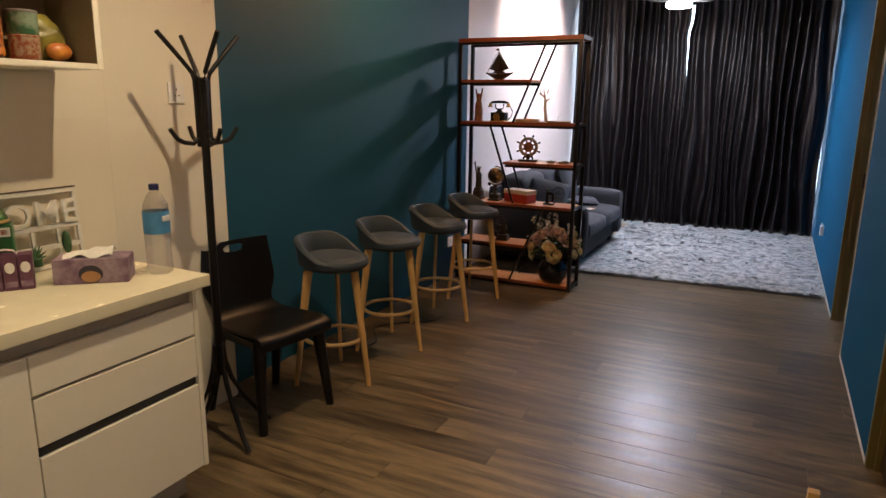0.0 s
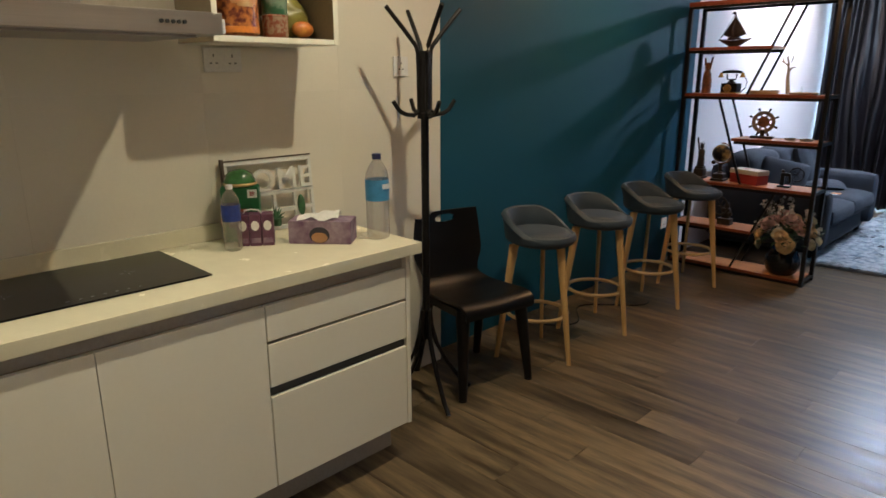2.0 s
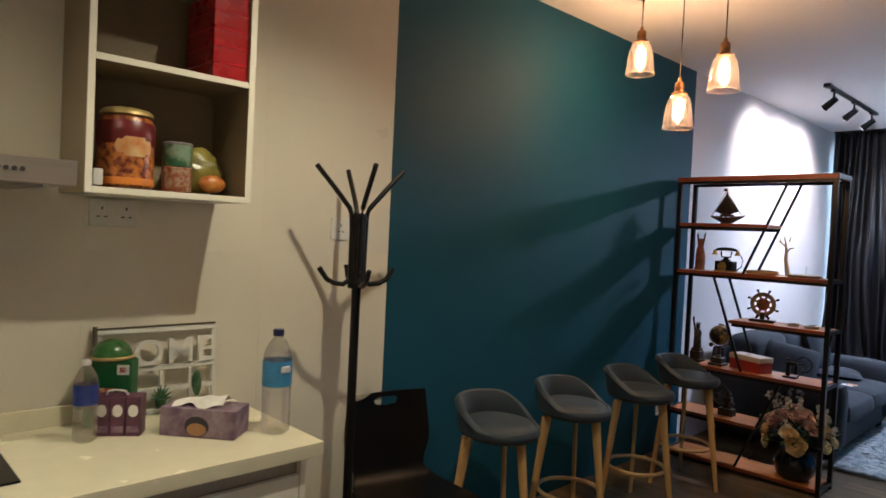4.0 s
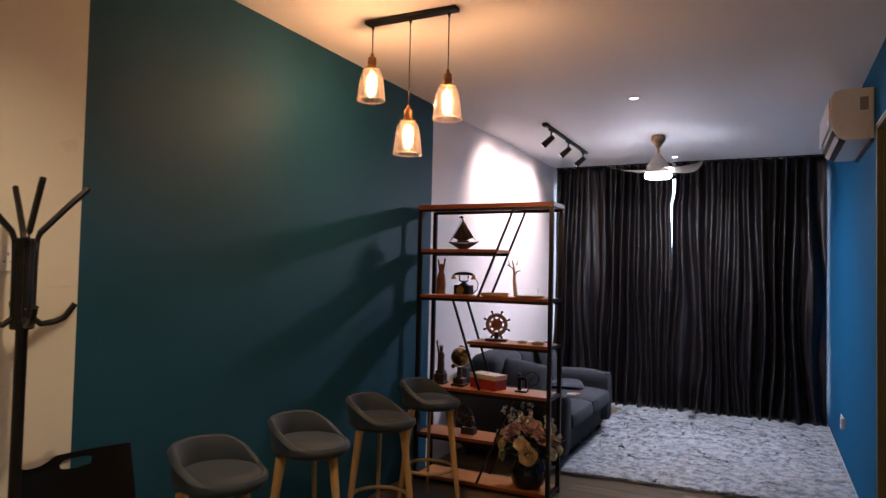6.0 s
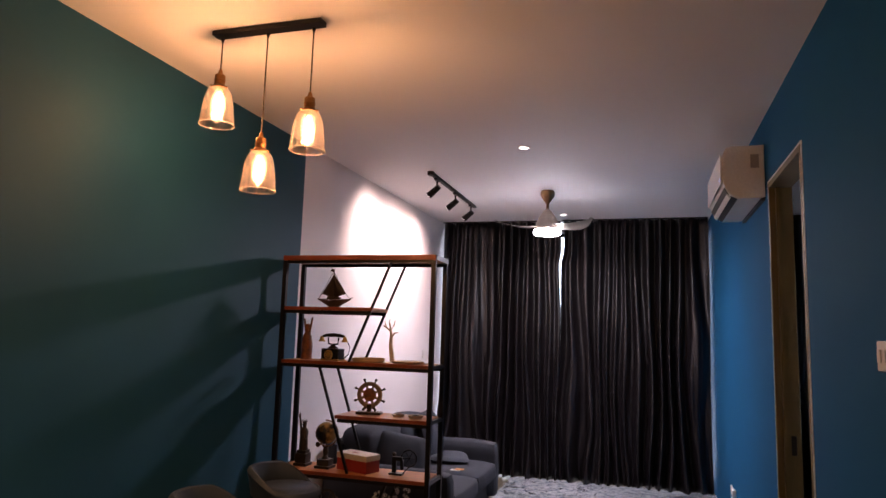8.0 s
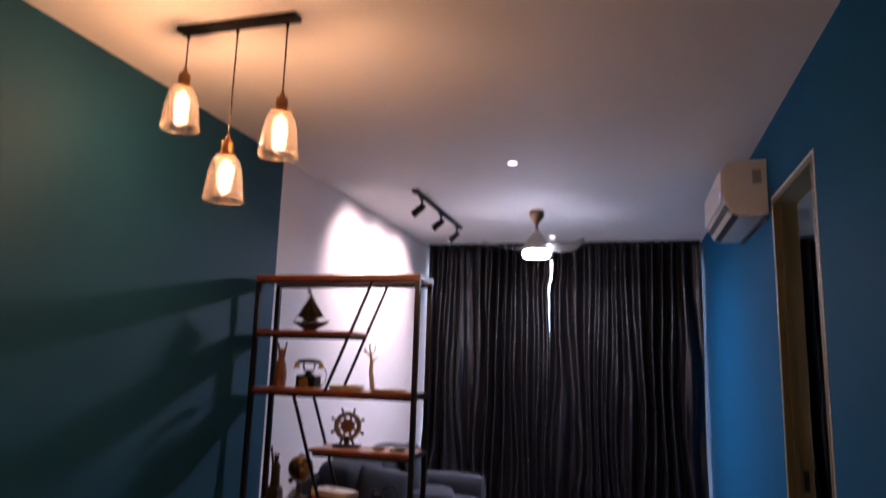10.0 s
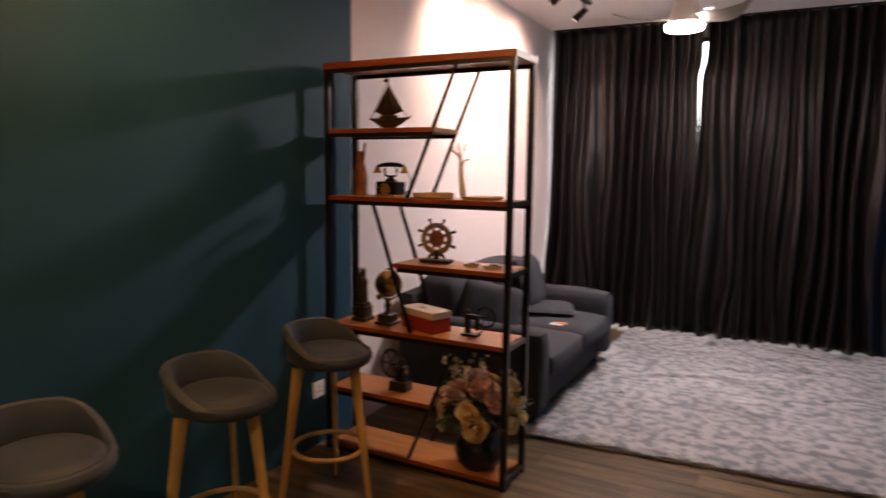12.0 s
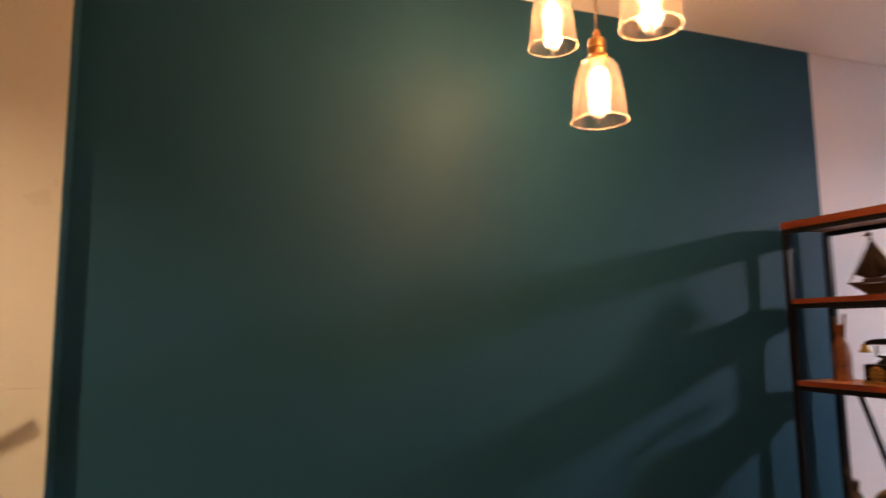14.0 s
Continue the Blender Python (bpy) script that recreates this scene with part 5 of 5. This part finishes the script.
pillow("dark grey pillow lying flat on the sofa seat", pose(0.63, 6.80, 0.478, 2, 2, 20), 0.20, 0.18, 0.032)
pillow("grey pillow standing against the sofa back", pose(0.455, 6.86, 0.65, 0, 72, 4), 0.21, 0.22, 0.08)
pillow("grey pillow leaning on the sofa's near arm", pose(0.55, 5.90, 0.60, 62, 10, 18), 0.20, 0.20, 0.06)
card = thing("cards", "small white and orange cards lying on the sofa", "cards", m=pose(0.82, 6.42, 0.452))
part("card", B(-0.04, 0.04, -0.03, 0.03, 0, 0.003), M_TISSUE, card)
part("card", B(-0.01, 0.06, 0.0, 0.05, 0.0032, 0.006), M_ORANGE, card, "orange card")


# ---- rug ----
RX0, RX1, RY0, RY1 = 0.90, 2.90, 5.64, 8.42
rug = thing("shag_rug", "thick pale grey mottled shag rug on the floor", "rug")
bm = B(RX0, RX1, RY0, RY1, 0.001, 0.014, bevel=0.003)
for v in bm.verts:
    v.co.y += (v.co.x - 1.90) * 0.068 * (1 - (v.co.y - RY0) / (RY1 - RY0))
part("backing", bm, M_RUGB, rug, "pale woven backing")
m = mat("shag_pile", (0.57, 0.60, 0.62), 0.95, vary=0.1, scale=15, second=(0.25, 0.30, 0.35), lo=0.40, hi=0.57, grain=0.2, sheen=0.2, stretch=(1.0, 1.0, 0.2))
rs = np.random.RandomState(4)
count = 92000
px, py = rs.uniform(RX0 + 0.004, RX1 - 0.004, count), rs.uniform(RY0 + 0.004, RY1 - 0.004, count)
clump = np.array([noise.noise(Vector((a * 9, b * 9, 0.3))) for a, b in zip(px, py)])
ang = clump * 3.0 + rs.uniform(-2.0, 2.0, count)
hgt = rs.uniform(0.014, 0.024, count) * (1 + 0.12 * clump)
lean = rs.uniform(0.022, 0.052, count)
wid = rs.uniform(0.008, 0.015, count)
dx, dy = np.cos(ang), np.sin(ang)
V = np.zeros((count, 5, 3))
V[:, 0] = np.stack([px - dy * wid, py + dx * wid, np.full(count, 0.010)], 1)
V[:, 1] = np.stack([px + dy * wid, py - dx * wid, np.full(count, 0.010)], 1)
mx, my = px + dx * lean * 0.35, py + dy * lean * 0.35
V[:, 2] = np.stack([mx + dy * wid, my - dx * wid, 0.010 + hgt * 0.7], 1)
V[:, 3] = np.stack([mx - dy * wid, my + dx * wid, 0.010 + hgt * 0.7], 1)
V[:, 4] = np.stack([px + dx * lean, py + dy * lean, 0.010 + hgt], 1)
faces = []
for k in range(count):
    o = 5 * k
    faces.append((o, o + 1, o + 2, o + 3))
    faces.append((o + 3, o + 2, o + 4))
V[:, :, 1] += (V[:, :, 0] - 1.90) * 0.068 * (1 - (V[:, :, 1] - RY0) / (RY1 - RY0))
me = bpy.data.meshes.new("pile")
me.from_pydata(V.reshape(-1, 3).tolist(), [], faces)
me.materials.append(m)
pile = new("pile", me)
pile.parent = rug
tagged(pile, "mottled pale grey pile", kind="stuff")


# ---- curtains ----
def curtain(x0, x1, seed, label, gap_side=0, top=CEIL - 0.012, y=8.50, slit=0):
    nx, nz = int((x1 - x0) * 190), 36
    rr = random.Random(seed)
    ph = [rr.uniform(0, 6.28) for _ in range(6)]
    pitch = 2 * math.pi / 0.118
    verts, fs = [], []
    for j in range(nz + 1):
        h = j / nz
        z = 0.018 + (top - 0.018) * h
        low = 1 - h
        for i in range(nx + 1):
            u = i / nx
            x = x0 + (x1 - x0) * u
            wob = 2.4 * math.sin(4.1 * x + ph[0]) + 1.7 * math.sin(10.3 * x + ph[1] + 1.8 * low) + 1.3 * low * math.sin(3 * z + ph[5] + 9 * x)
            amp = 0.036 + 0.030 * low + 0.018 * math.sin(6.3 * x + ph[2]) + 0.020 * low * math.sin(17 * x + ph[3] + 2 * z)
            f = math.sin(pitch * x + wob)
            crease = noise.noise(Vector((x * 26, z * 2.2, seed))) * (0.006 + 0.016 * low) + noise.noise(Vector((x * 9 + z * 1.5, z * 0.9, seed + 3))) * 0.048 * low
            yy = y - 0.05 * low + crease + amp * (abs(f) ** 0.7) * (1 if f > 0 else -1) + 0.022 * low * math.sin(7 * x + 3.1 * z + ph[4])
            xx = x + 0.010 * low * math.sin(2.2 * z + 8 * x + ph[2])
            if gap_side > 0:
                xx -= max(0, u - 0.85) / 0.15 * 0.050 * max(0, (z - 1.76) / 1.04) ** 0.8
            edge = max(0, (u - 0.82) / 0.18) if gap_side > 0 else max(0, (0.15 - u) / 0.15) if gap_side < 0 else 0
            xx += 0.034 * edge / (1 + math.exp((2.40 - z) / 0.025))
            if slit:
                near = max(0, (u - 0.86) / 0.14) if slit > 0 else max(0, (0.14 - u) / 0.14)
                part_way = 0.065 * math.exp(-((z - 2.55) / 0.20) ** 2) + 0.022 / (1 + math.exp((z - 1.65) / 0.06)) * (0.45 + 0.75 * noise.noise(Vector((0.5, 0.2, z * 3.1)))) - 0.03 * math.exp(-((z - 0.86) / 0.05) ** 2)
                xx -= slit * near * part_way
            verts.append((xx, yy, z))
    for j in range(nz):
        for i in range(nx):
            a = j * (nx + 1) + i
            fs.append((a, a + 1, a + nx + 2, a + nx + 1))
    me = bpy.data.meshes.new("fabric")
    me.from_pydata(verts, [], fs)
    me.materials.append(M_CURT)
    me.shade_smooth()
    c = thing("curtain", label, "curtain", "charcoal curtains")
    ob = new("fabric", me)
    ob.parent = c
    so = ob.modifiers.new("thick", "SOLIDIFY")
    so.thickness = 0.003
    part("heading", B(x0, x1 - (0.05 if gap_side > 0 else 0), y - 0.02, y + 0.02, top, CEIL), M_BLACK, c)


curtain(0.022, 1.400, 3, "charcoal satin curtain hanging to the floor", 1)
curtain(1.397, 2.912, 5, "charcoal satin curtain hanging to the floor", -1)
curtain(3.20, 4.082, 8, "dark curtain in the bedroom with a slit of daylight", slit=1)
# ends past the visible part; the unseen opening is added to brighten the bedroom
curtain(4.084, 4.68, 9, "dark bedroom curtain, cut short out of view to let daylight in", slit=-1)


# ---- ceiling things ----
pend = thing("pendant_lamp", "three-bulb pendant lamp with clear glass bell shades", "pendant lamp", m=pose(0, 3.56, 0))
part("ceiling_bar", B(0.455, 0.985, -0.028, 0.028, CEIL - 0.022, CEIL, bevel=0.003), M_BLACK, pend)
for x, z in PENDANTS:
    y = 0.02
    z += 0.006
    part("cord", rod(bmesh.new(), (x, y, z + 0.252), (x, y, CEIL - 0.026), 0.0032, 0.0032, 8), M_BRONZE, pend)
    part("cord_grip", rod(bmesh.new(), (x, y, CEIL - 0.041), (x, y, CEIL - 0.022), 0.004, 0.009, 12), M_BLACK, pend)
    hold = part("lamp_holder", lathe(bmesh.new(), [(0.004, 0.254), (0.009, 0.246), (0.010, 0.232), (0.020, 0.227), (0.0225, 0.222), (0.0225, 0.206), (0.0245, 0.204), (0.0245, 0.200), (0.0225, 0.198), (0.0225, 0.182), (0.028, 0.177), (0.034, 0.170), (0.034, 0.165), (0.0, 0.165)], 28, (x, y, z)), M_BRASS, pend, "antique brass lamp holder")
    for a in (0, 2.1, 4.2):
        part("set_screw", rod(bmesh.new(), (x + 0.032 * math.cos(a), y + 0.032 * math.sin(a), z + 0.169), (x + 0.043 * math.cos(a), y + 0.043 * math.sin(a), z + 0.169), 0.0035, 0.0035, 8), M_BRASS, hold)
    prof = [(0.0315, 0.167), (0.044, 0.160), (0.054, 0.144), (0.062, 0.112), (0.068, 0.068), (0.072, 0.028), (0.0745, 0.0)]
    part("glass_shade", lathe(bmesh.new(), prof + [(0.0722, 0.0)] + [(r - 0.0024, h) for r, h in prof[-2::-1]], 40, (x, y, z)), M_GLASS, pend, "clear glass bell shade")
    part("shade_rim", tube(bmesh.new(), [(x + 0.0734 * math.cos(2 * math.pi * k / 48), y + 0.0734 * math.sin(2 * math.pi * k / 48), z) for k in range(48)], 0.0026, 6, True), M_RIM, pend)
    bulb = part("bulb", lathe(bmesh.new(), [(0.012, 0.165), (0.014, 0.152), (0.026, 0.132), (0.031, 0.104), (0.026, 0.066), (0.014, 0.036), (0.007, 0.024), (0, 0.020)], 24, (x, y, z)), M_RIM, pend, "clear bulb envelope")
    bulb.visible_shadow = False
    part("filament", lathe(bmesh.new(), [(0, 0.150), (0.006, 0.146), (0.014, 0.126), (0.018, 0.098), (0.015, 0.066), (0.008, 0.044), (0, 0.036)], 20, (x, y, z)), M_BULB, bulb, "glowing warm filament").visible_shadow = False

fan = thing("ceiling_fan", "three-blade ceiling fan with a glowing light", "ceiling fan", m=pose(1.45, 6.98, 0))
part("canopy", lathe(bmesh.new(), [(0.054, CEIL), (0.062, CEIL - 0.012), (0.064, CEIL - 0.035), (0.056, CEIL - 0.06), (0.034, CEIL - 0.09), (0.018, CEIL - 0.115), (0, CEIL - 0.12)], 32), M_COPPER, fan)
part("rod", rod(bmesh.new(), (0, 0, 2.60), (0, 0, CEIL - 0.09), 0.013), M_COPPER, fan)
part("motor_housing", lathe(bmesh.new(), [(0, 2.655), (0.018, 2.652), (0.045, 2.625), (0.075, 2.58), (0.098, 2.53), (0.108, 2.485), (0.106, 2.468), (0.0, 2.468)], 36), M_NICKEL, fan)
part("light_diffuser", lathe(bmesh.new(), [(0.108, 2.466), (0.120, 2.455), (0.120, 2.435), (0.108, 2.42), (0, 2.415)], 36), M_LED, fan, "round glowing white diffuser")
for a in (205, 85, -35):
    bm = bmesh.new()
    n = 18
    secs = []
    for i in range(n + 1):
        u = i / n
        r = 0.10 + 0.38 * u
        w = 0.022 + 0.056 * math.sin(math.pi * min(1, 0.12 + u * 0.95)) ** 0.8
        sweep = 0.05 * math.sin(u * 2.6)
        up = -0.030 * math.sin(u * 2.2) + 0.055 * u * u
        tw = radians(14 * u - 22)
        secs.append([bm.verts.new((r, sweep + s_ * w * math.cos(tw), 2.488 + up + s_ * w * math.sin(tw) + 0.006 * (1 - s_ * s_))) for s_ in (-1, -0.5, 0, 0.5, 1)])
    for p, q in zip(secs, secs[1:]):
        for k in range(4):
            bm.faces.new((p[k], p[k + 1], q[k + 1], q[k]))
    bmesh.ops.solidify(bm, geom=bm.faces, thickness=0.006)
    bmesh.ops.rotate(bm, verts=bm.verts, matrix=Matrix.Rotation(radians(a), 3, "Z"))
    part("blade", bm, M_BLADE, fan)

tr = thing("track_light", "black ceiling track with three spot heads", "track light")
part("track", B(0.612, 0.646, 6.14, 7.57, CEIL - 0.022, CEIL, bevel=0.002), M_BLACK, tr)
part("feed_end", B(0.606, 0.652, 6.10, 6.165, CEIL - 0.030, CEIL, bevel=0.003), M_BLACK, tr)
for y, ty, tz in SPOTS:
    part("adapter", B(0.615, 0.643, y - 0.05, y + 0.05, CEIL - 0.038, CEIL - 0.023, bevel=0.002), M_BLACK, tr)
    part("stem", rod(bmesh.new(), (0.628, y, CEIL - 0.085), (0.628, y, CEIL - 0.038), 0.008), M_BLACK, tr)
    d = (Vector((0.0, ty, tz)) - Vector((0.52, y, 2.655))).normalized()
    c = Vector((0.605, y, 2.700))
    head = part("spot_head", rod(bmesh.new(), c - d * 0.055, c + d * 0.062, 0.024, 0.029, 20), M_BLACK, tr)
    part("bracket", tube(bmesh.new(), [(0.628, y - 0.003, CEIL - 0.08), (0.628, y - 0.032, CEIL - 0.09), tuple(c + Vector((0.0, -0.031, 0)))], 0.004, 6), M_BLACK, tr)
    part("lens", rod(bmesh.new(), c + d * 0.0622, c + d * 0.0640, 0.025, 0.025, 20), M_SPOTLENS, head, "glowing lens")

ac = thing("air_conditioner", "white wall-mounted split air conditioner", "air conditioner", m=pose(WIDE, 5.265, 0))
bm = bmesh.new()
prof = [(0.0, 2.36), (0.0, 2.665), (-0.17, 2.665), (-0.205, 2.655), (-0.222, 2.62), (-0.228, 2.50), (-0.215, 2.425), (-0.185, 2.375), (-0.14, 2.352), (-0.05, 2.352)]
secs = [[bm.verts.new((x, y, z)) for x, z in prof] for y in (0.0, 0.82)]
for k in range(len(prof)):
    j = (k + 1) % len(prof)
    bm.faces.new((secs[0][k], secs[0][j], secs[1][j], secs[1][k]))
bm.faces.new(secs[0])
bm.faces.new(secs[1][::-1])
bmesh.ops.bevel(bm, geom=[e for e in bm.edges if abs(e.verts[0].co.y - e.verts[1].co.y) < 1e-6], offset=0.006, segments=2, affect="EDGES", clamp_overlap=True)
part("casing", bm, M_PLASTIC, ac)
part("front_panel", B(-0.236, -0.228, 0.012, 0.808, 2.445, 2.625, bevel=0.004), M_PLASTIC, ac)


def sloped(a, b, y0, y1, thick):
    (xa, za), (xb, zb) = a, b
    n = Vector((zb - za, 0, xa - xb)).normalized() * thick
    bm = bmesh.new()
    q = [[bm.verts.new((x + o.x, y, z + o.z)) for x, z, o in ((xa, za, Vector()), (xb, zb, Vector()), (xb, zb, n), (xa, za, n))] for y in (y0, y1)]
    for k in range(4):
        bm.faces.new((q[0][k], q[0][(k + 1) % 4], q[1][(k + 1) % 4], q[1][k]))
    bm.faces.new(q[0][::-1])
    bm.faces.new(q[1])
    return bm


for a, b in (((-0.2145, 2.4240), (-0.1900, 2.3833)), ((-0.1830, 2.3740), (-0.1450, 2.3546))):
    part("air_outlet", sloped(a, b, 0.025, 0.795, 0.0025), M_SLOT, ac, "dark air outlet slot")
part("louvre", sloped((-0.1985, 2.3880), (-0.1800, 2.3650), 0.03, 0.79, 0.006), M_PLASTIC, ac)
part("pipe_cap", rod(bmesh.new(), (-0.05, -0.004, 2.425), (-0.05, 0.001, 2.425), 0.026, 0.026, 24), M_PLASTIC, ac)
part("display", B(-0.2375, -0.2362, 0.05, 0.075, 2.470, 2.488), M_ACLED, ac, "small blue display light")
part("side_label", B(-0.075, -0.03, -0.0015, 0.001, 2.53, 2.61), M_ALU, ac, "grey paper label")
part("back_plate", B(-0.02, -0.0006, 0.02, 0.80, 2.34, 2.36), M_SLOT, ac)
cord = solo("bedroom_cable", tube(bmesh.new(), [(3.55 + 0.12 * math.sin(k * 0.5), 6.1 + 0.06 * math.cos(k * 0.5) + 0.01 * k, 0.005) for k in range(16)], 0.004, 6), M_WIRE, "thin black cable on the bedroom floor", "cable")


# ---- wall tiles and floor planks ----
tile = mesh_of("tile", B(0, 0.0094, 0.0002, 0.5998, 0.0002, 0.5998), M_TILE)
rows_z = [0.0, 0.215, 0.815, 1.415, 2.015, 2.615]
for r, z in enumerate(rows_z):
    h = (rows_z[r + 1] if r + 1 < len(rows_z) else CEIL) - z
    y = 2.234
    while y > NEAR + 0.01:
        w = min(0.6, y - NEAR)
        ob = new("tile", tile)
        ob.parent = wall_kitchen
        ob.matrix_local = Matrix.Translation((0.0902, y - w, z)) @ Matrix.Diagonal((1, w / 0.6, h / 0.6, 1))
        y -= 0.6

PW, PL = 0.152, 1.22
plank = mesh_of("plank", B(0.0004, PL - 0.0004, 0.0004, PW - 0.0004, -0.012, 0.0, bevel=0.0007, seg=1), M_PLANK, smooth=False)
pr = random.Random(11)
rest = bmesh.new()
row = 0
y = NEAR
while y < 8.80:
    x = -PL * ((row * 0.37 + pr.uniform(-0.08, 0.08)) % 1.0)
    while x < WIDE + T:
        a, b = max(x, 0.0), min(x + PL, WIDE + T)
        if b - a > 0.02:
            ob = new("plank", plank)
            ob.parent = floor
            ob.matrix_local = Matrix.Translation((a, y, 0)) @ Matrix.Diagonal(((b - a) / PL, 1, 1, 1))
        x += PL
    x = WIDE + T - PL * pr.random()
    while x < BED:
        a, b = max(x, WIDE + T + 0.001), min(x + PL, BED)
        if b - a > 0.02 and y > 3.4:
            box(rest, a + 0.0007, b - 0.0007, y + 0.0007, y + PW - 0.0007, -0.012, 0.0)
        x += PL
    row += 1
    y += PW
rp = part("bedroom_planks", rest, M_PLANK, floor, smooth=False)
tagged(rp, kind="stuff")
